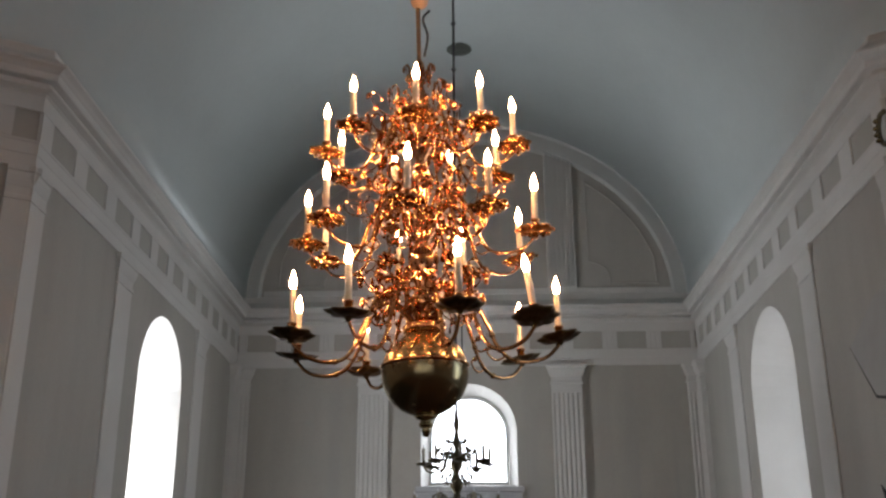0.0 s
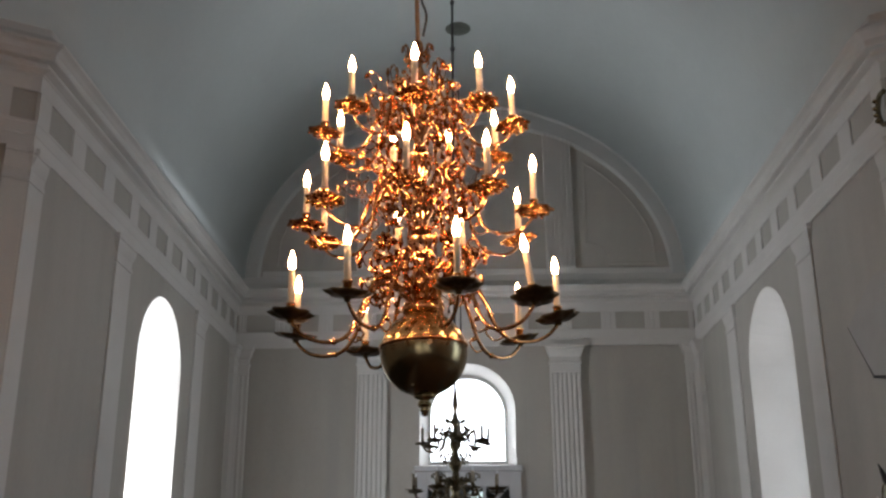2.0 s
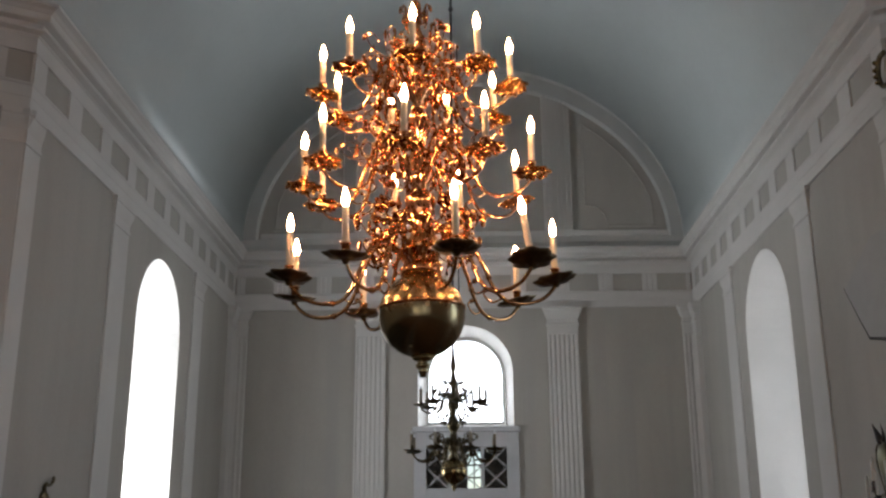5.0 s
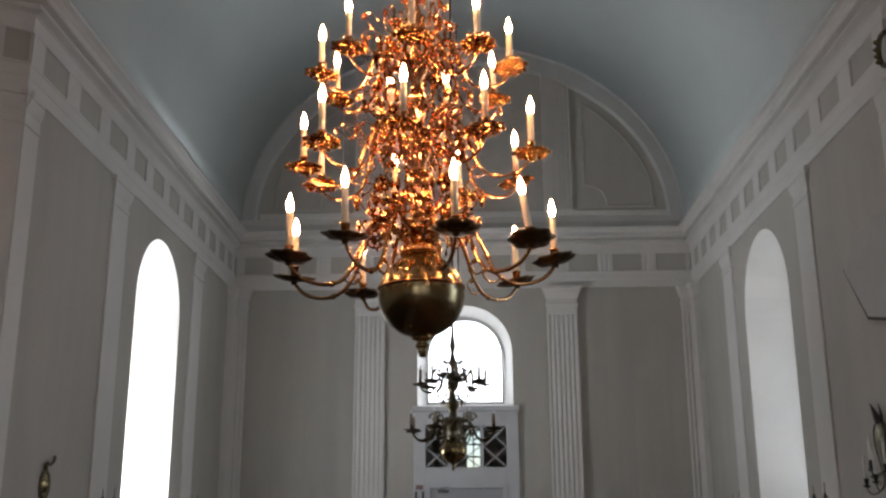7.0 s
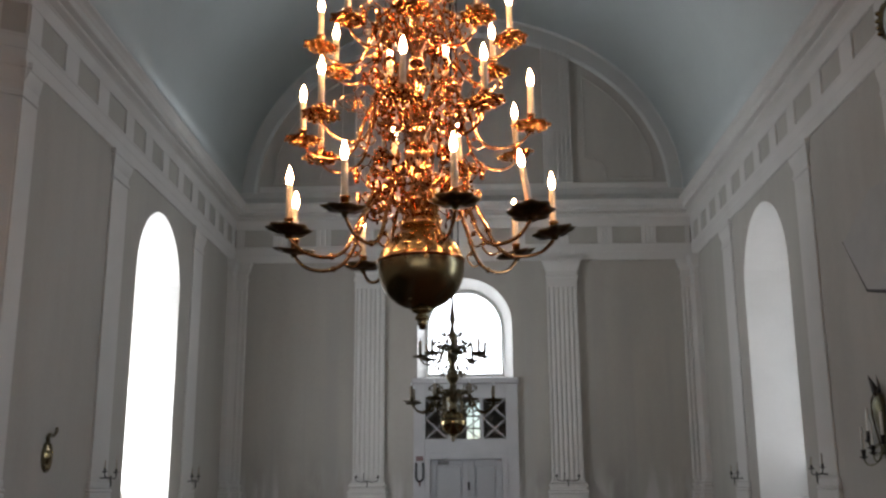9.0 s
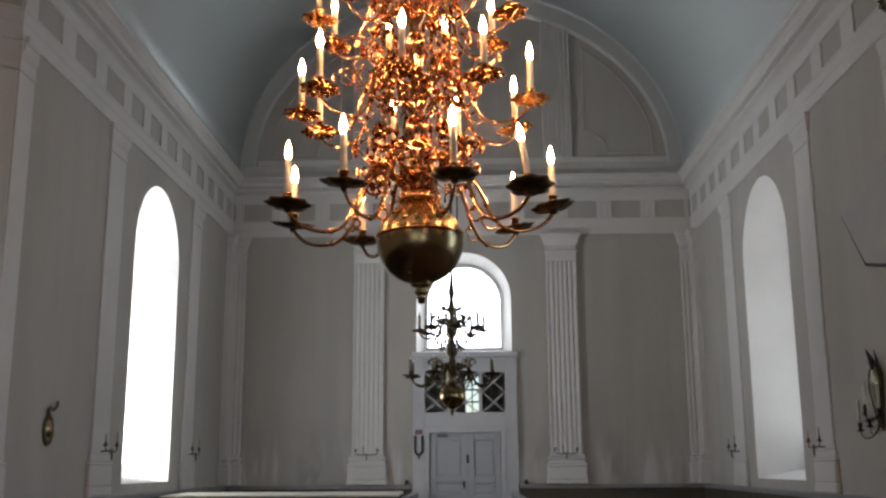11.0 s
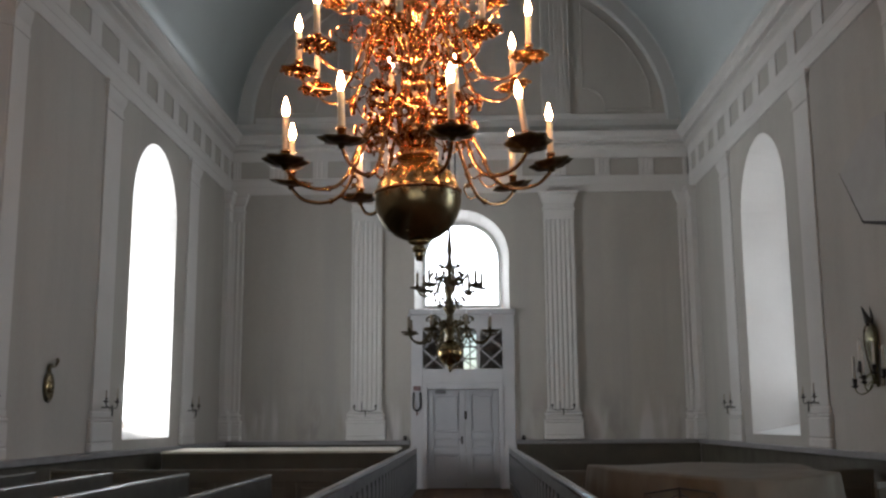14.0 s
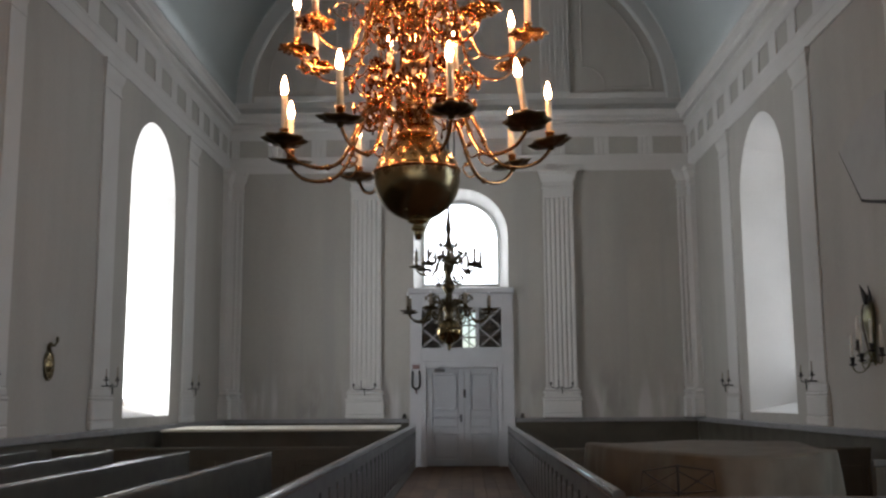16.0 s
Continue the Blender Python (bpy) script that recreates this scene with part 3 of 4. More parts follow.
# dim porch behind the fanlight, with an outer light
bm = bmesh.new()
box(bm, -1.3, -1.0, Y + 0.7, Y + 2.4, 0, 3.9)
box(bm, 1.0, 1.3, Y + 0.7, Y + 2.4, 0, 3.9)
box(bm, -1.3, 1.3, Y + 0.7, Y + 2.4, 3.9, 4.05)
box(bm, -1.3, 0.02, Y + 2.4, Y + 2.6, 0, 4.05)
box(bm, 0.34, 1.3, Y + 2.4, Y + 2.6, 0, 4.05)
box(bm, 0.02, 0.34, Y + 2.4, Y + 2.6, 0, 2.75)
box(bm, 0.02, 0.34, Y + 2.4, Y + 2.6, 3.65, 4.05)
for z in (3.02, 3.32):
    box(bm, 0.02, 0.34, Y + 2.45, Y + 2.5, z - 0.02, z + 0.02)
box(bm, 0.165, 0.195, Y + 2.46, Y + 2.5, 2.75, 3.65)
finish("wall_porch", bm, M_WALL, kind="structure", label="dim plaster porch behind the door")

# double door
door = empty("door_1", kind="structure", label="closed grey-white panelled double door")
for x0, x1 in ((-0.795, 0.052), (0.060, 0.805)):
    y0 = Y - 0.06
    leaf = part("door_leaf", boxed(x0, x1, y0 + 0.02, y0 + 0.05, 0.012, 2.18), M_LEAF, door)
    s = 0.13
    for nm, a, b, c, d in (("stile", x0, x0 + s, 0.012, 2.18), ("stile", x1 - s, x1, 0.012, 2.18), ("rail", x0 + s, x1 - s, 0.012, 0.16), ("rail", x0 + s, x1 - s, 0.74, 0.87), ("rail", x0 + s, x1 - s, 1.10, 1.23), ("rail", x0 + s, x1 - s, 2.06, 2.18)):
        part(nm, boxed(a, b, y0 - 0.012, y0 + 0.02, c, d, bevel=0.006), M_LEAF, leaf)
    for c, d in ((0.16, 0.74), (0.87, 1.10), (1.23, 2.06)):
        part("panel", boxed(x0 + s + 0.035, x1 - s - 0.035, y0, y0 + 0.02, c + 0.035, d - 0.035, bevel=0.012), M_LEAF, leaf)
bm = bmesh.new()
box(bm, -0.045, -0.005, Y - 0.085, Y - 0.072, 0.98, 1.14, bevel=0.004)
tube(bm, [(-0.025, Y - 0.08, 1.08), (-0.025, Y - 0.13, 1.08), (-0.10, Y - 0.135, 1.075)], 0.009)
part("door_handle", bm, M_IRON, door, "dark iron lever handle")
bm = boxed(0.03, 0.085, Y - 0.09, Y - 0.072, 1.52, 1.70, bevel=0.005)
part("lock_box", bm, M_IRON, door, "dark iron rim lock")
bm = bmesh.new()
box(bm, -0.62, -0.38, Y - 0.14, Y - 0.072, 2.09, 2.15, bevel=0.01)
tube(bm, [(-0.45, Y - 0.12, 2.15), (-0.62, Y - 0.20, 2.17), (-0.40, Y - 0.13, 2.21)], 0.008)
part("door_closer", bm, M_FENCE, door, "grey door closer")

# cord with a red board hung on the portal
cord = empty("hanging_ribbon", pose(-1.03, PF - 0.005, 0), label="black looped ribbon with a red tag on the portal", category="ribbon")
bm = bmesh.new()
for s in (-1, 1):
    tube(bm, smooth_path([(s * 0.075, -0.01, 2.12), (s * 0.08, -0.012, 1.95), (s * 0.075, -0.012, 1.78), (0, -0.012, 1.70)]), 0.024)
part("loop", bm, M_BLACK, cord, smooth=True)
part("tag", boxed(-0.08, 0.08, -0.02, 0.0, 2.16, 2.26, bevel=0.004), M_RED, cord, "faded red tag")
bm = bmesh.new()
lathe(bm, [(0.004, 1.60), (0.022, 1.64), (0.02, 1.68), (0.006, 1.70)], 10, (0, -0.014, 0))
part("tassel", bm, M_RED, cord, "small red tassel", smooth=True)
for x in (-1.30, 1.35):
    bm = bmesh.new()
    box(bm, x - 0.05, x + 0.05, Y - 0.11, Y - 0.02, 1.061, 1.10, bevel=0.004)
    box(bm, x - 0.035, x + 0.035, Y - 0.10, Y - 0.03, 1.10, 1.16, bevel=0.01)
    tagged(finish("alms_box", bm, M_IRON), label="small dark metal box on the wall ledge", category="box")

# ---- aisle fences ----
def fence(name, p, q, ztop, label):
    """A panelled pew front from p to q in plan."""
    p, q = Vector(p), Vector(q)
    d = (q - p)
    L = d.length
    ang = math.degrees(math.atan2(d.y, d.x))
    top = empty(name, pose(p.x, p.y, 0, 0, 0, ang), label=label, category="fence", group="pew fronts")
    bm = bmesh.new()
    rounded_rail(bm, "x", 0, L, 0.042, ztop - 0.05, ztop)
    part("cap", bm, M_CAP, top, "worn glossy grey cap rail")
    for a, b, nm in ((ztop - 0.17, ztop - 0.045, "top_rail"), (0.0, 0.16, "bottom_rail")):
        part(nm, boxed(0, L, -0.03, 0.03, a, b, bevel=0.005), M_FENCE, top)
    n = max(1, round(L / 0.52))
    stile = pan = None
    for k in range(n + 1):
        m = pose(k * L / n, 0, 0)
        if stile is None:
            stile = part("stile", boxed(-0.05, 0.05, -0.03, 0.03, 0.16, ztop - 0.17, bevel=0.005), M_FENCE, top)
        else:
            share("stile", stile, top, m)
    w = L / n
    for k in range(n):
        m = pose((k + 0.5) * w, 0, 0)
        if pan is None:
            bm = boxed(-w / 2 + 0.05, w / 2 - 0.05, -0.012, 0.012, 0.16, ztop - 0.17)
            box(bm, -w / 2 + 0.10, w / 2 - 0.10, -0.024, 0.024, 0.22, ztop - 0.23, bevel=0.008)
            pan = part("panel", bm, M_FENCE, top)
            pan.matrix_basis = m
        else:
            share("panel", pan, top, m)
    return top


fence("aisle_fence", (-1.055, 2.2), (-1.055, 22.55), 0.955, "grey painted panelled pew front along the aisle")
fence("aisle_fence", (0.995, 6.05), (1.035, 22.55), 0.955, "grey painted panelled pew front along the aisle")
fence("aisle_fence", (1.045, 6.05), (4.6, 6.05), 0.91, "grey painted panelled front closing the pew enclosure")
fence("cross_fence", (-5.2, 12.95), (-1.09, 12.95), 0.90, "dark panelled partition behind the side pews")
fence("cross_fence", (1.08, 13.05), (5.2, 13.05), 0.86, "dark panelled partition behind the covered piano")
for ob in list(scene.objects):
    if ob.parent and ob.parent.name.startswith("cross_fence"):
        ob.data.materials.clear()
        ob.data.materials.append(M_PEWIN)

# partition with a pale sloping board under the window
deskp = empty("gallery_desk", label="dark brown partition with a pale worn sloping board", category="pew desk")
part("front", boxed(-5.1, -1.12, 17.30, 17.36, 0, 0.97), M_PEWIN, deskp)
bm = bmesh.new()
prism(bm, [(-5.1, 17.22, 0.965), (-5.1, 17.22, 1.0), (-5.1, 18.9, 1.02), (-5.1, 18.9, 0.985)], (3.98, 0, 0))
part("sloping_board", bm, M_BOARD, deskp, "pale worn board catching the window light")
part("back", boxed(-5.1, -1.12, 18.80, 18.86, 0, 0.98), M_PEWIN, deskp)


# ---- side pews, parallel to the aisle ----
def pew(x, y0, y1, ztop):
    top = empty("pew", pose(x, 0, 0), label="grey-green painted wooden pew with a worn, glint-lightened top edge", category="pew", group="side pews")
    bm = bmesh.new()
    prism(bm, [(-0.02, y0, 0.08), (0.03, y0, 0.08), (0.015, y0, ztop - 0.03), (-0.03, y0, ztop - 0.03)], (0, y1 - y0, 0))
    part("backrest", bm, M_PEW, top)
    bm = bmesh.new()
    rounded_rail(bm, "y", y0, y1 + 0.02, 0.027, ztop - 0.035, ztop, -0.008)
    part("top_rail", bm, M_BOARDED, top, "worn top rail, lightened for its glint")
    part("seat", boxed(0.03, 0.42, y0, y1, 0.41, 0.45, bevel=0.008), M_PEW, top)
    bm = bmesh.new()
    prism(bm, [(-0.045, y1, 0.0), (0.44, y1, 0.0), (0.44, y1, 0.46), (-0.045, y1, 0.46)], (0, 0.035, 0))
    part("end_panel", bm, M_PEW, top)
    part("plinth", boxed(0.02, 0.30, y0, y1, 0.0, 0.08), M_PEW, top)


# wear and the glint along the top edge, both put into the colour
M_BOARDED = mat("worn_glint_rail_paint", (0.17, 0.168, 0.155), 0.16, vary=0.12, scale=6, fine=60)
for x, y1 in ((-2.17, 11.75), (-3.25, 12.2), (-4.24, 12.4), (-5.24, 12.5)):
    pew(x, 3.0, y1, 0.90)

# ---- covered grand piano ----
piano = empty("covered_piano", label="grand piano wholly covered by a brown cloth", category="piano")
bm = bmesh.new()
outline = [(1.42, 11.40), (1.46, 10.95), (1.54, 10.45), (1.74, 9.95), (1.86, 9.45), (1.93, 8.95), (2.20, 8.68), (2.68, 8.70), (3.20, 8.98), (3.48, 9.38), (3.62, 10.6), (3.70, 11.80), (2.6, 11.62)]
loop = []
for i in range(len(outline)):
    a, b = Vector(outline[i]), Vector(outline[(i + 1) % len(outline)])
    k = max(2, int((b - a).length / 0.06))
    loop += [a.lerp(b, j / k) for j in range(k)]
cen = Vector((2.55, 10.3))
rings = []
for f, z in ((0.0, 1.0), (0.5, 1.0), (0.93, 1.005), (0.988, 1.0), (1.0, 0.98), (1.01, 0.85), (1.02, 0.6), (1.05, 0.3), (1.085, 0.02)):
    ring = []
    for i, p in enumerate(loop):
        fold = 0.06 * (math.sin(i * 0.55) + 0.6 * math.sin(i * 1.37 + 1)) * max(0, 0.97 - z)
        sag = 0.012 * math.sin(i * 0.21) * f if z > 0.95 else 0
        q = cen + (p - cen) * (max(f, 0.001) + fold)
        ring.append((q.x, q.y, z + sag))
    rings.append(ring)
loft(bm, rings[4:], caps=False)
part("hanging_cloth", bm, M_CLOTH, piano, "brown cloth falling in folds", smooth=True)
bm = bmesh.new()
loft(bm, rings[:5], caps=False)
part("cloth_top", bm, M_CLOTH, piano, "brown cloth lying flat over the lid", smooth=True)

# ---- music stand ----
stand = empty("music_stand", pose(1.72, 7.9, -0.0), label="black wire folding music stand", category="music stand")
bm = bmesh.new()
for s in (-1, 1):
    tube(bm, [(0, 0, 0.97), (s * 0.27, 0, 0.93), (s * 0.29, 0, 0.78), (0, 0, 0.76)], 0.007)
    tube(bm, [(0, 0, 0.93), (s * 0.29, 0, 0.78)], 0.006)
    tube(bm, [(0, 0, 0.76), (s * 0.27, 0, 0.93)], 0.006)
part("desk", bm, M_BLACK, stand)
bm = bmesh.new()
tube(bm, [(0, 0, 0.32), (0, 0, 0.98)], 0.012)
part("pole", bm, M_BLACK, stand)
for k in range(3):
    a = 2 * math.pi * k / 3 + 0.4
    bm = bmesh.new()
    tube(bm, [(0, 0, 0.35), (0.3 * math.cos(a), 0.3 * math.sin(a), 0.008)], 0.008)
    part("leg", bm, M_BLACK, stand)

# ---- bench beside the piano ----
bench = empty("choir_bench", label="dark wooden bench with posts and a light top edge", category="bench")
part("top_rail", boxed(3.78, 5.1, 9.35, 9.41, 0.86, 0.92, bevel=0.01), M_BOARDED, bench)
part("backrest", boxed(3.80, 5.1, 9.36, 9.40, 0.60, 0.86), M_PEWIN, bench)
for x in (3.83, 4.5, 5.05):
    part("post", boxed(x - 0.045, x + 0.045, 9.33, 9.42, 0, 0.86, bevel=0.008), M_PEWIN, bench)
part("seat", boxed(3.80, 5.1, 8.95, 9.33, 0.42, 0.46, bevel=0.01), M_PEWIN, bench)

# ---- sconces ----
def pedestal_sconce(m, candles):
    top = empty("candle_sconce", m, label="small dark iron two-armed candle sconce on a pedestal", category="sconce", group="pedestal sconces")
    bm = bmesh.new()
    tube(bm, smooth_path([(-0.24, -0.16, 1.85), (-0.235, -0.165, 1.79), (-0.12, -0.18, 1.755), (0, -0.17, 1.77), (0.12, -0.18, 1.755), (0.235, -0.165, 1.79), (0.24, -0.16, 1.85)]), 0.009, 6)
    tube(bm, [(0, -0.01, 1.765), (0, -0.17, 1.77)], 0.010, 6)
    tube(bm, smooth_path([(0, -0.17, 1.64), (0.012, -0.172, 1.69), (0, -0.17, 1.74), (0, -0.17, 1.80)]), [0.004] + [0.012] * 15, 6)
    part("bracket", bm, M_IRON, top, smooth=True)
    for s in (-1, 1):
        bm = bmesh.new()
        lathe(bm, [(0.006, 1.835), (0.042, 1.85), (0.044, 1.858), (0.014, 1.862), (0.020, 1.90), (0.015, 1.90)], 10, (s * 0.24, -0.16, 0))
        part("candle_cup", bm, M_IRON, top, smooth=True)
        if not candles:
            continue
        bm = bmesh.new()
        lathe(bm, [(0.012, 1.89), (0.010, 2.02 + 0.02 * s), (0.003, 2.04 + 0.02 * s)], 8, (s * 0.24, -0.16, 0))
        part("snuffed_candle", bm, M_WAX, top, "grey burnt-down candle", smooth=True)
    if candles:
        return
    bm = bmesh.new()
    lathe(bm, [(0.010, 1.76), (0.008, 1.83), (0.008, 1.94), (0.003, 1.96)], 8, (-0.07, -0.176, 0))
    part("spike", bm, M_IRON, top)


OFF = 0.13
for x in (-2.18, 2.225):
    pedestal_sconce(pose(x, Y - OFF, -0.05), False)
for sgn in (-1, 1):
    pedestal_sconce(pose(X0 + sgn * (W + 0.115), YC - 0.10, -0.05, 0, 0, sgn * -math.degrees(math.atan2(CHY, CH))), True)
    for y in (15.09, 19.80):
        pedestal_sconce(pose(X0 + sgn * (W - 0.03), y, -0.05, 0, 0, 90 if sgn < 0 else -90), True)

# oval brass plate on the left wall
plate = empty("plate_sconce", pose(X0 - W, 13.18, 1.96, 0, 0, 90), label="oval tarnished brass plate sconce with a scrolled crest", category="sconce")


def oval(bm, steps, w, h):
    loft(bm, [[(w * f * math.cos(a), d, h * f * math.sin(a)) for a in (2 * math.pi * i / 28 for i in range(28))] for f, d in steps])


bm = bmesh.new()
oval(bm, ((1.0, 0.0), (1.0, -0.02), (0.95, -0.035), (0.86, -0.03), (0.80, -0.012), (0.01, -0.010)), 0.15, 0.205)
part("rim", bm, M_BRASS_DARK, plate, "dark brass rim", smooth=True)
bm = bmesh.new()
oval(bm, ((0.80, -0.014), (0.74, -0.030), (0.62, -0.022), (0.45, -0.026), (0.28, -0.05), (0.01, -0.065)), 0.15, 0.205)
part("oval_plate", bm, M_BRASS_OLD, plate, "bossed brass plate", smooth=True)
for k in range(16):
    a = 2 * math.pi * k / 16
    bm = bmesh.new()
    lathe(bm, [(0.002, -0.012), (0.011, -0.006), (0.011, 0.006), (0.002, 0.012)], 7, (0.118 * math.cos(a), -0.026, 0.162 * math.sin(a)))
    part("boss", bm, M_BRASS_OLD, plate, smooth=True)
bm = bmesh.new()
tube(bm, smooth_path([(0.0, -0.02, 0.19), (-0.05, -0.03, 0.23), (-0.03, -0.04, 0.28), (0.04, -0.05, 0.27), (0.10, -0.06, 0.30), (0.13, -0.07, 0.35), (0.09, -0.08, 0.37), (0.07, -0.08, 0.34)]), [0.030 - 0.0004 * i for i in range(36)], 8)
part("crest", bm, M_BRASS_DARK, plate, "dark scrolled crest", smooth=True)
# branched brass sconce on the right wall
br = empty("branched_sconce", pose(X0 + W, 12.96, 2.0, 0, 0, -90) @ Matrix.Diagonal((0.8, 1, 1, 1)), label="tarnished brass wall sconce with pale candles on curved dark arms", category="sconce")
bm = bmesh.new()
rings = []
for z, w, d in ((-0.12, 0.02, 0.03), (0.02, 0.05, 0.05), (0.16, 0.075, 0.06), (0.28, 0.13, 0.08), (0.40, 0.185, 0.10), (0.50, 0.20, 0.11), (0.58, 0.185, 0.10), (0.64, 0.13, 0.08), (0.67, 0.05, 0.05)):
    rings.append([(w * math.cos(a), -0.55 * d - 0.5 * d * math.sin(a), z) for a in (2 * math.pi * i / 18 for i in range(18))])
loft(bm, rings)
shield = part("shield", bm, M_BRONZE, br, "tarnished green-gold shield", smooth=True)
for s in (-1, 1):
    bm = bmesh.new()
    tube(bm, smooth_path([(s * 0.03, -0.05, -0.08), (s * 0.10, -0.07, 0.14), (s * 0.20, -0.08, 0.38), (s * 0.215, -0.08, 0.52), (s * 0.15, -0.08, 0.64), (s * 0.04, -0.07, 0.68)]), 0.011, 7)
    part("scrolled_border", bm, M_BRASS_DARK, shield, "dark scrolled border", smooth=True)
for s, h, w in ((-1, 0.27, 1.0), (1, 0.24, 0.45)):
    bm = bmesh.new()
    tube(bm, smooth_path([(s * 0.02, -0.05, 0.66), (s * 0.10, -0.06, 0.76), (s * 0.24 * (1 if s < 0 else 0.4), -0.08, 0.66 + h)]), [w * q for q in (0.030, 0.045, 0.052, 0.052, 0.048, 0.043, 0.036, 0.028, 0.020, 0.012, 0.004)], 8)
    part("leaf", bm, M_IRON, br, "dark pointed leaf", smooth=True)
for a, reach, z in ((-86, 0.52, 0.02), (-62, 0.40, 0.10), (-40, 0.52, -0.10), (-8, 0.36, 0.12), (22, 0.46, -0.06), (58, 0.44, 0.06), (86, 0.50, 0.0)):
    ca, sa = math.sin(radians(a)) * reach * 0.85, -math.cos(radians(a)) * reach * 0.42 - 0.05
    bm = bmesh.new()
    tube(bm, smooth_path([(0, -0.05, 0.0), (ca * 0.35, sa * 0.4 - 0.02, z - 0.07), (ca * 0.75, sa * 0.8, z - 0.11), (ca * 0.98, sa * 0.97, z - 0.06), (ca, sa, z)]), 0.008, 6)
    arm = part("arm", bm, M_BRONZE, br, smooth=True)
    bm = bmesh.new()
    lathe(bm, [(0.006, -0.03), (0.048, -0.008), (0.052, 0.0), (0.020, 0.006), (0.028, 0.05), (0.031, 0.09), (0.020, 0.09)], 12, (ca, sa, z))
    part("candle_cup", bm, M_IRON, arm, smooth=True)
    bm = bmesh.new()
    lathe(bm, [(0.018, 0.08), (0.017, 0.36), (0.010, 0.375), (0.003, 0.39)], 10, (ca, sa, z))
    part("candle", bm, M_PALEWAX, arm, "tall pale wax candle", smooth=True)

# carved scroll high on the corner of the right wall
scroll = empty("gilt_scroll", pose(X0 + W - 0.045, 11.42, 7.06, 0, 0, -90), label="brown gilt carved scroll on the frieze corner", category="ornament")
bm = bmesh.new()
tube(bm, smooth_path([(0.06, -0.03, 0.21), (-0.05, -0.05, 0.19), (-0.11, -0.06, 0.06), (-0.11, -0.06, -0.08), (-0.04, -0.05, -0.20), (0.08, -0.03, -0.21)], 6), 0.034, 9)
part("volute", bm, M_BRASS_DARK, scroll, smooth=True)
for z in (-0.14, -0.05, 0.04, 0.13):
    bm = bmesh.new()
    lathe(bm, [(0.003, -0.034), (0.026, -0.02), (0.034, 0.0), (0.026, 0.02), (0.003, 0.034)], 9, (-0.10 + 1.6 * z * z, -0.105, z))
    part("boss", bm, M_BRASS_OLD, scroll, smooth=True)

# grey board high on the right wall with a dark lower edge
board = empty("notice_board", label="light grey cut-cornered board with a dark lower edge", category="board")
bm = bmesh.new()
pts = [(13.58, 4.80), (12.92, 4.02), (12.15, 3.86), (12.0, 5.2), (12.5, 5.25)]
prism(bm, [(X0 + W - 0.002, y, z) for y, z in pts], (-0.06, 0, 0))
part("panel", bm, M_SPEAKER, board)
bm = bmesh.new()
tube(bm, [(X0 + W - 0.05, 13.60, 4.81), (X0 + W - 0.05, 12.92, 4.0), (X0 + W - 0.05, 12.15, 3.84)], [0.012, 0.02, 0.03], 6)
part("edge", bm, M_IRON, board, "dark lower edge")

# ---- chandeliers ----
def rz(a):
    """A turn by which an arm built along -y goes to angle a, 0 being towards the nave's crossing."""
    return pose(0, 0, 0, 0, 0, a)


def sphere(bm, c, r, n=8):
    lathe(bm, [(max(0.02 * r, r * math.cos(t)), r * math.sin(t)) for t in (math.pi * (i / 6 - 0.5) for i in range(7))], n, c)


def arm_unit(bm, reach, drop, rise, root_r, root_z, thick):
    """A double scroll from the stem to the candle, in the plane x = 0; the candle's foot is at (0, -reach, 0)."""
    k = reach
    pts = [(root_r, root_z), (0.20 * k, root_z + rise * 0.75), (0.34 * k, root_z + rise), (0.47 * k, rise * 0.62), (0.53 * k, -drop * 0.15), (0.62 * k, -drop * 0.8), (0.75 * k, -drop), (0.89 * k, -drop * 0.82), (0.975 * k, -drop * 0.38), (k, -0.01)]
    path = smooth_path([(0, -r, z) for r, z in pts], 4)
    n = len(path)
    tube(bm, path, [thick * (1.15 - 0.35 * i / n) for i in range(n)], 8)
    # curl on the shoulder
    c = (0.36 * k, root_z + rise * 0.55)
    curl = [(0, -(c[0] + (0.13 * k) * (1 - 0.11 * i) * math.cos(0.9 * i + 1.2)), c[1] + (0.13 * k) * (1 - 0.11 * i) * math.sin(0.9 * i + 1.2)) for i in range(8)]
    tube(bm, smooth_path(curl, 3), thick * 0.6, 6)
    # leaf spur on the bend
    spur = [(0, -0.60 * k, -drop * 0.72), (0, -0.52 * k, -drop * 0.9), (0, -0.46 * k, -drop * 0.5), (0, -0.50 * k, -drop * 0.3)]
    tube(bm, smooth_path(spur, 3), thick * 0.5, 6)
    sphere(bm, (0, -0.50 * k, -drop * 0.3), thick * 1.3)
    for j in (8, 14, 22):
        sphere(bm, path[min(j, n - 1)], thick * 1.55)


def rosette(bm, c, r):
    """A bossed round flower facing outwards along -y."""
    lathe_y = [(0.02 * r, -0.55 * r), (0.42 * r, -0.42 * r), (0.5 * r, -0.1 * r), (0.7 * r, 0.1 * r), (0.3 * r, 0.3 * r), (0.02 * r, 0.34 * r)]
    rings = [[(c[0] + q * math.cos(2 * math.pi * i / 10), c[1] + d, c[2] + q * math.sin(2 * math.pi * i / 10)) for i in range(10)] for q, d in lathe_y]
    loft(bm, rings)
    for i in range(8):
        t = 2 * math.pi * i / 8
        sphere(bm, Vector(c) + Vector((0.82 * r * math.cos(t), -0.05 * r, 0.82 * r * math.sin(t))), r * 0.30, 7)


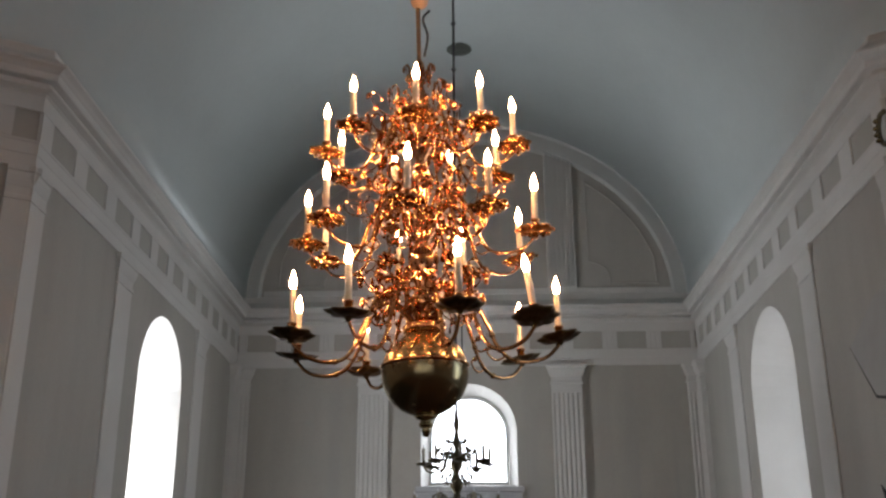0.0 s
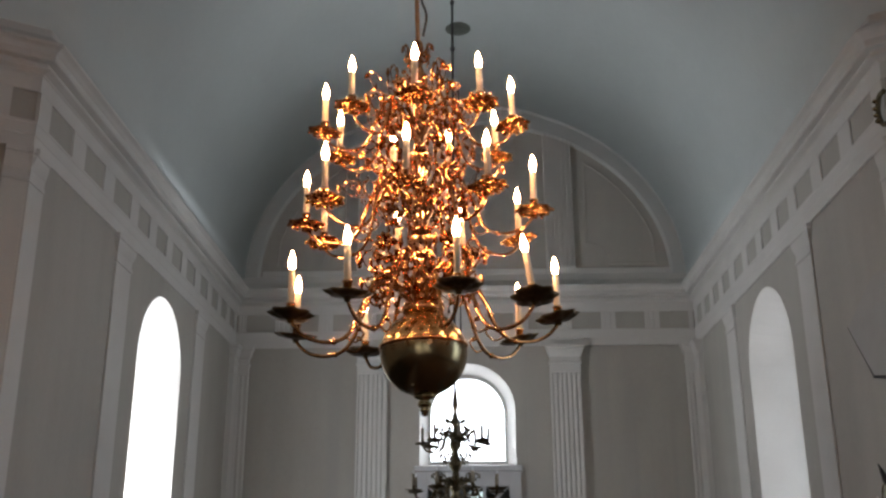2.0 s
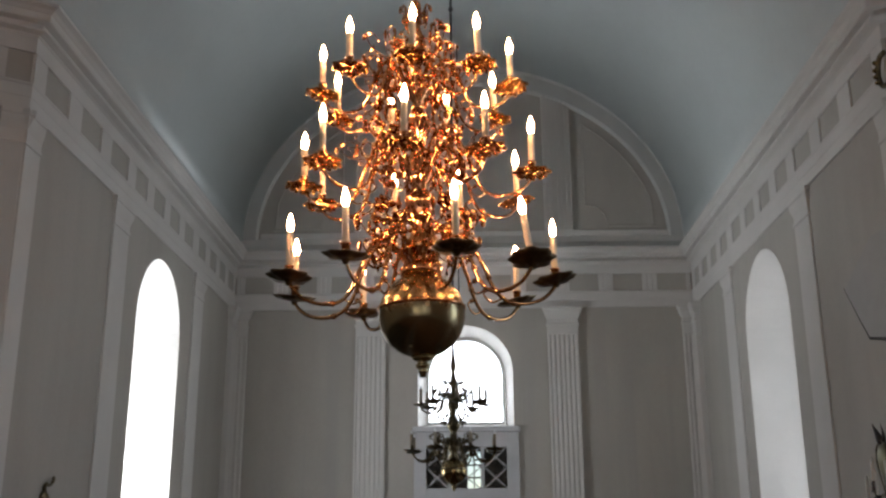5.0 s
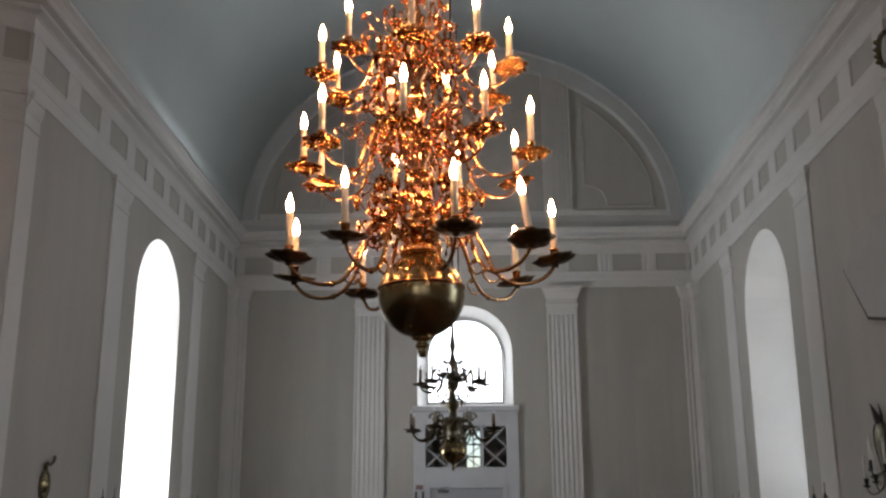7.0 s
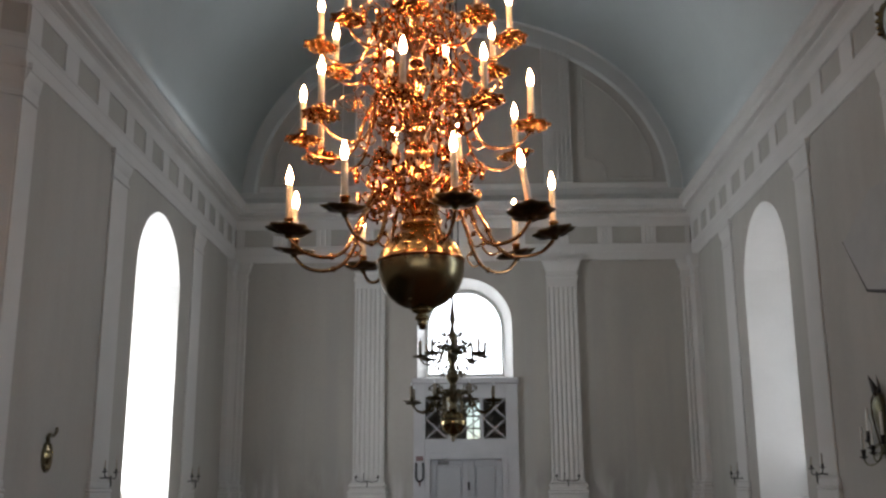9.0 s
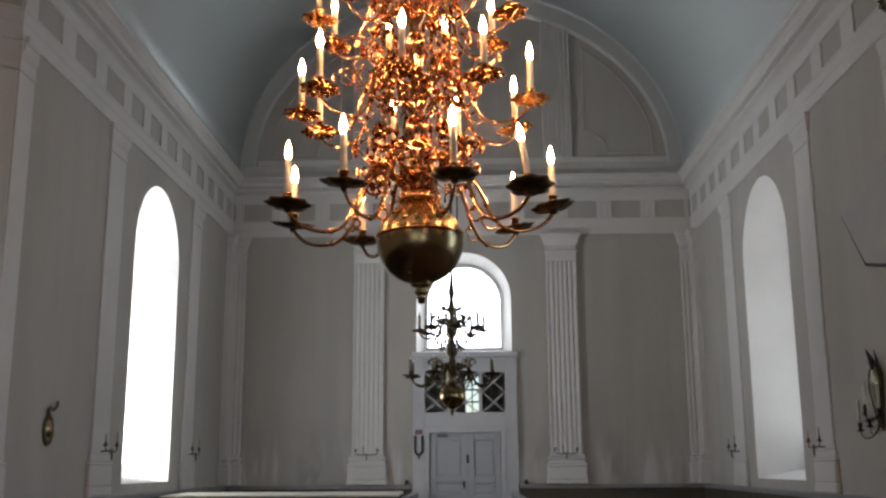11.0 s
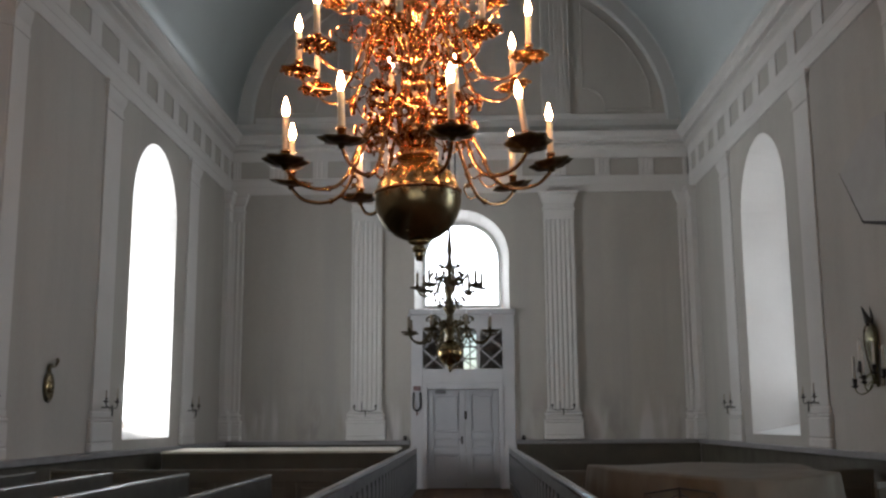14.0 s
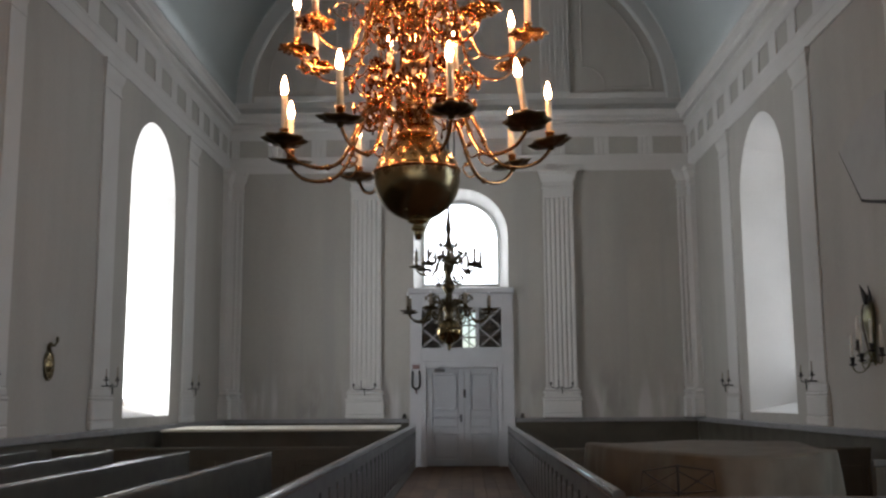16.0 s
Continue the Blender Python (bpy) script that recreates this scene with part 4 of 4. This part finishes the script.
def ornament(bm, reach, rise, thick, bead):
    """An open scroll with a rosette at its tip, two side curls with buds and small drops, along -y."""
    k = reach
    main = smooth_path([(0, -0.04, 0), (0, -0.32 * k, 0.4 * rise), (0, -0.62 * k, 0.05 * rise), (0, -0.86 * k, 0.2 * rise), (0, -0.98 * k, 0.7 * rise), (0, -0.86 * k, rise), (0, -0.76 * k, 0.78 * rise)], 4)
    tube(bm, main, thick * 0.7, 6)
    rosette(bm, (0, -k - 0.01, 0.62 * rise), bead * 1.15)
    sphere(bm, main[-1], bead * 0.5, 8)
    for s in (-1, 1):
        side = smooth_path([(0, -0.58 * k, 0.08 * rise), (s * 0.12 * k, -0.74 * k, 0.45 * rise), (s * 0.27 * k, -0.80 * k, 0.25 * rise), (s * 0.24 * k, -0.74 * k, -0.05 * rise), (s * 0.17 * k, -0.74 * k, 0.12 * rise)], 4)
        tube(bm, side, thick * 0.45, 5)
        sphere(bm, side[-1], bead * 0.42, 8)
        rosette(bm, side[8], bead * 0.62)
        # upright flame-shaped bud and hanging drop
        lathe(bm, [(0.003, 0), (bead * 0.40, bead * 0.7), (bead * 0.36, bead * 1.2), (bead * 0.12, bead * 1.9), (0.001, bead * 2.3)], 7, side[4])
        lathe(bm, [(0.002, -bead * 1.6), (bead * 0.34, -bead * 1.1), (bead * 0.26, -bead * 0.6), (0.003, 0)], 7, Vector(side[12]))
    for j in (4, 12, 18):
        sphere(bm, main[j], thick * 1.9, 8)


def pan_profile(r):
    return [(0.012, -0.032), (0.02, -0.012), (0.45 * r, -0.010), (0.8 * r, 0.0), (r, 0.016), (0.99 * r, 0.019), (0.78 * r, 0.005), (0.4 * r, -0.004), (0.02, 0.0)]


def chandelier(name, m, stem, ball, tiers, ornaments, lit, label, seed, metals):
    rnd = random.Random(seed)
    fat = 0.017 if lit else 0.026
    bright, old, gilt, wax = metals
    top = empty(name, m, label=label, category="chandelier", group="brass chandeliers")
    bm = bmesh.new()
    lathe(bm, stem, 20)
    part("stem", bm, bright, top, "turned brass baluster stem", smooth=True)
    zc, r = ball
    bm = bmesh.new()
    lathe(bm, [(max(0.012, r * math.cos(t)), zc + r * 0.98 * math.sin(t)) for t in (math.pi * (i / 28 - 0.5) for i in range(29))], 40)
    b = part("globe", bm, M_GLOBE if lit else old, top, "large polished brass globe", smooth=True)
    bm = bmesh.new()
    lathe(bm, [(r * 0.98, zc + 0.022), (r * 1.025, zc + 0.03), (r * 1.035, zc + 0.036), (r * 1.025, zc + 0.042), (r * 0.98, zc + 0.05)], 40)
    part("girdle", bm, bright, b, smooth=True)
    zb = zc - r
    bm = bmesh.new()
    lathe(bm, [(0.004, zb - 0.100), (0.018, zb - 0.096), (0.02, zb - 0.075), (0.03, zb - 0.07), (0.02, zb - 0.062), (0.036, zb - 0.047), (0.037, zb - 0.032), (0.024, zb - 0.018), (0.05, zb - 0.006), (0.06, zb + 0.006), (0.02, zb + 0.012)], 18)
    part("pendant_knob", bm, old, top, "turned pendant knob", smooth=True)
    for z, reach, angles, drop, rise, root_z, thick, pan, cand, lean, pan_metal in tiers:
        first = None
        for a in angles:
            mm = pose(0, 0, z + rnd.uniform(-0.005, 0.005) + lean * math.sin(radians(a))) @ rz(a)
            tilt = pose(0, -reach, 0, rnd.uniform(-1.5, 1.5), rnd.uniform(-1.5, 1.5), 0)
            if lit and a == 52:
                tilt = pose(0, -reach, 0, -9, 0, 0)     # one candle stands askew
            slope = pose(0, -reach, 0, rnd.uniform(-12, 4), rnd.uniform(-9, 9), 0) @ rz(rnd.uniform(0, 360))
            if first is None:
                bm = bmesh.new()
                arm_unit(bm, reach, drop, rise, 0.05, root_z, thick)
                arm = part("arm", bm, bright, top, "curved brass arm", smooth=True)
                bm = bmesh.new()
                lathe(bm, pan_profile(pan), 36, wave=0.085, lobes=8)
                if pan_metal is M_PAN:
                    for ring, many in ((0.93, 16), (0.66, 11)):
                        for q in range(many):
                            t = 2 * math.pi * (q + 0.5 * (many == 11)) / many
                            f = ring * pan * (1 + 0.085 * math.cos(8 * t))
                            sphere(bm, (f * math.cos(t), f * math.sin(t), 0.010 if many == 16 else -0.006), pan * 0.115, 7)
                dish = part("drip_pan", bm, pan_metal, arm, "wavy-edged brass drip pan", smooth=True)
                bm = bmesh.new()
                lathe(bm, [(0.010, -0.01), (0.016, 0.0), (0.013, 0.012), (0.021, 0.02), (0.022, 0.06), (0.026, 0.064), (0.026, 0.072), (0.014, 0.074)], 14)
                cup = part("candle_cup", bm, bright, arm, smooth=True)
                bm = bmesh.new()
                lathe(bm, [(fat, 0.068), (fat * 0.99, 0.07 + cand), (fat * 0.7, 0.074 + cand), (0.004, 0.075 + cand)], 14)
                stick_ob = part("candle", bm, wax, arm, "ivory candle tube" if lit else "candle greyed as if backlit", smooth=True)
                bm = bmesh.new()
                zf = 0.075 + cand
                if lit:
                    lathe(bm, [(0.010, zf), (0.013, zf + 0.010), (0.0172, zf + 0.026), (0.0178, zf + 0.036), (0.0135, zf + 0.058), (0.0065, zf + 0.08), (0.0015, zf + 0.098)], 12)
                else:
                    lathe(bm, [(0.008, zf), (0.013, zf + 0.02), (0.010, zf + 0.04), (0.002, zf + 0.06)], 10)
                bulb = part("bulb", bm, M_BULB if lit else M_CLEARBULB, arm, "glowing flame-shaped bulb" if lit else "unlit flame-shaped bulb", smooth=True)
                first = (arm, dish, cup, stick_ob, bulb)
                arm.matrix_basis = mm
            else:
                arm = share("arm", first[0], top, mm)
                for nm, src in zip(("drip_pan", "candle_cup", "candle", "bulb"), first[1:]):
                    o = share(nm, src, arm, slope if nm == "drip_pan" else tilt)
                    o["label"] = src["label"] if "label" in src.keys() else ""
                arm["label"] = "curved brass arm"
                continue
            for o in first[1:]:
                o.matrix_basis = slope if o is dish else tilt
    for z, reach, rise, count, phase, thick, bead in ornaments:
        first = None
        for k in range(count):
            mm = pose(0, 0, z) @ rz(phase + 360 * k / count + rnd.uniform(-4, 4))
            if first is None:
                bm = bmesh.new()
                ornament(bm, reach, rise, thick, bead)
                first = part("scroll_ornament", bm, gilt, top, "gilt scroll with rosette and beads")
                first.matrix_basis = mm
            else:
                share("scroll_ornament", first, top, mm)["label"] = "gilt scroll with rosette and beads"
    return top


M_CLEARBULB = mat("unlit_bulb_glass", (0.75, 0.78, 0.80), 0.08, vary=0.02)
CX, CY = -0.15, 5.2
stem1 = [(0.05, 2.86), (0.11, 2.87), (0.12, 2.90), (0.07, 2.93), (0.05, 2.97), (0.09, 3.00), (0.10, 3.04), (0.06, 3.08), (0.045, 3.13), (0.062, 3.18), (0.085, 3.24), (0.062, 3.32), (0.045, 3.38), (0.085, 3.42), (0.09, 3.46), (0.045, 3.50), (0.032, 3.60), (0.055, 3.68), (0.07, 3.74), (0.04, 3.82), (0.03, 3.88), (0.075, 3.93), (0.08, 3.97), (0.035, 4.02), (0.028, 4.12), (0.05, 4.20), (0.055, 4.26), (0.025, 4.34), (0.02, 4.42), (0.035, 4.46), (0.03, 4.50), (0.012, 4.53)]
chandelier("chandelier", pose(CX, CY, 2.65, 0, -1.2, 0) @ pose(0, 0, -2.65), stem1, (2.652, 0.231),
           [(2.805, 0.72, (16, 52, 92, 132, 180, 211, 258, 294, 333), 0.118, 0.15, 0.11, 0.0115, 0.114, 0.18, 0.012, M_PAN_SHADED),
            (3.365, 0.63, (-4, 35, 76, 119, 159, 196, 246, 274, 311), 0.10, 0.18, 0.09, 0.0095, 0.098, 0.16, 0.0, M_PAN),
            (3.885, 0.535, (0, 40, 78, 124, 163, 200, 244, 282, 321), 0.09, 0.15, 0.08, 0.0085, 0.092, 0.145, 0.0, M_PAN)],
           [(2.96, 0.32, 0.10, 7, 26, 0.0055, 0.024), (3.10, 0.33, 0.14, 6, 30, 0.0055, 0.042),
            (3.40, 0.25, 0.12, 7, 12, 0.0055, 0.024), (3.56, 0.46, 0.12, 6, 18, 0.0045, 0.017), (3.50, 0.33, 0.13, 6, 38, 0.0055, 0.030), (3.68, 0.29, 0.14, 6, 22, 0.0055, 0.034),
            (3.94, 0.22, 0.12, 7, 16, 0.005, 0.023), (4.06, 0.40, 0.12, 6, 22, 0.0045, 0.016), (4.02, 0.29, 0.13, 6, 42, 0.0055, 0.028), (4.22, 0.165, 0.14, 5, -14, 0.005, 0.024), (4.39, 0.08, 0.10, 5, 0, 0.0045, 0.018)],
           True, "three-tiered brass chandelier with lit electric candles and gilt scrolls", 3, (M_BRASS, M_BRASS_OLD, M_GILT, M_CANDLE))
M_ROPE = mat("brown_suspension_rope", (0.22, 0.14, 0.08), 0.7, vary=0.2, scale=20)


def hanger(name, x, y, z0, z1, r, material, label, knobs=(), knob_r=0.0, knob_mat=None, slant=0.0):
    top = empty(name, pose(x, y, 0), label=label, category="hanger")
    bm = bmesh.new()
    tube(bm, [(0, 0, z0), (slant * (z1 - z0) / 2, 0, (z0 + z1) / 2), (slant * (z1 - z0), 0, z1)], r, 8)
    part("rod", bm, material, top)
    for z in knobs:
        bm = bmesh.new()
        lathe(bm, [(0.3 * knob_r, z - knob_r), (0.85 * knob_r, z - 0.6 * knob_r), (knob_r, z), (0.85 * knob_r, z + 0.6 * knob_r), (0.3 * knob_r, z + knob_r)], 12)
        part("knob", bm, knob_mat or material, top, smooth=True)
    return top


def vault_z(x, y):
    return SPRING - 0.02 + (CROWN - SPRING) * math.sqrt(1 - (x / (W if y > YC else XS)) ** 2) - 0.06


h1 = hanger("chandelier_rod", CX - 0.038, CY, 4.50, vault_z(CX, CY), 0.013, M_ROPE, "brown rod with pale knob holding the chandelier", (4.93,), 0.055, M_WOODKNOB, -0.025)
bm = bmesh.new()
tube(bm, smooth_path([(0.03, 0.0, 4.55), (0.05, -0.01, 4.68), (0.02, 0.0, 4.80), (0.06, 0.0, 4.86)]), 0.008, 6)
part("flex", bm, M_CABLE, h1, "dark electric flex", smooth=True)

C2X, C2Y = -0.165, 16.0
stem2 = [(0.05, 2.74), (0.09, 2.76), (0.05, 2.82), (0.08, 2.88), (0.11, 2.96), (0.06, 3.06), (0.04, 3.14), (0.09, 3.22), (0.11, 3.28), (0.06, 3.36), (0.04, 3.46), (0.09, 3.54), (0.10, 3.60), (0.05, 3.70), (0.035, 3.84), (0.07, 3.92), (0.05, 4.0), (0.03, 4.1), (0.055, 4.2), (0.03, 4.36), (0.015, 4.6)]
# brass and candles coloured dark, as a silhouette against the bright window
chandelier("chandelier", pose(C2X, C2Y, 0), stem2, (2.555, 0.205),
           [(2.86, 0.69, range(22, 382, 45), 0.15, 0.12, 0.04, 0.016, 0.13, 0.17, 0, M_BRASS_DARK),
            (3.58, 0.52, range(8, 368, 45), 0.12, 0.10, 0.05, 0.014, 0.12, 0.18, 0, M_BRASS_DARK)],
           [(3.00, 0.36, 0.14, 8, 0, 0.009, 0.03), (3.30, 0.24, 0.14, 8, 20, 0.008, 0.026), (3.72, 0.30, 0.12, 8, 30, 0.009, 0.03), (3.92, 0.18, 0.05, 8, 0, 0.009, 0.016)],
           False, "smaller two-tiered brass chandelier with unlit candles", 5, (M_BRASS_DARK, M_BRASS_OLD, M_BRASS_DARK, M_WAX))
hanger("chandelier_rod", C2X, C2Y, 4.56, vault_z(C2X, C2Y), 0.022, M_CABLE, "long dark rod holding the far chandelier", (4.6, 6.2, 8.9, 10.6, 11.55), 0.045)
hanger("lamp_wire", -0.12, 21.6, 5.85, vault_z(-0.12, 21.6), 0.016, M_CABLE, "thin dark wire hanging from the vault", (12.2, 5.9), 0.04)

# round vent in the vault with its dusty ring
vx, vy = -0.10, 19.15
vz = vault_z(vx, vy) - 0.02
vent = empty("ceiling_vent", pose(vx, vy, vz), label="dark round vent with a dusty ring in the vault", category="vent")
bm = bmesh.new()
lathe(bm, [(0.02, -0.04), (0.26, -0.035), (0.31, -0.01), (0.31, 0.05), (0.02, 0.05)], 28)
part("disc", bm, M_VENT, vent, smooth=True)
bm = bmesh.new()
lathe(bm, [(0.32, 0.030), (0.32, 0.018), (0.62, 0.024), (0.62, 0.030)], 32)
part("ring", bm, M_DUST, vent, "faint dusty ring", smooth=True)

# ---- floor boards of the aisle ----
fl = bpy.data.objects["floor"]
for k in range(10):
    for j, (a, b) in enumerate(((-11.9, -4.0), (-3.997, 1.497), (1.5, 6.4), (6.403, 11.8), (11.803, 17.2), (17.203, 22.88))):
        x = -1.02 + 0.204 * k
        part("floor_board", boxed(x + 0.003, x + 0.201, a + (k % 2) * 0.0, b, -0.03, 0.0, bevel=0.002), M_FLOOR, fl)
for sgn in (-1, 1):
    x0, x1 = sorted((sgn * 1.024, sgn * 7.9))
    part("pew_platform", boxed(x0, x1, YB + 0.05, 8.7, -0.03, 0.0), M_FLOOR, fl)
    x0, x1 = sorted((sgn * 1.024, sgn * 5.30))
    part("pew_platform", boxed(x0, x1, 8.7, Y - 0.02, -0.03, 0.0), M_FLOOR, fl)
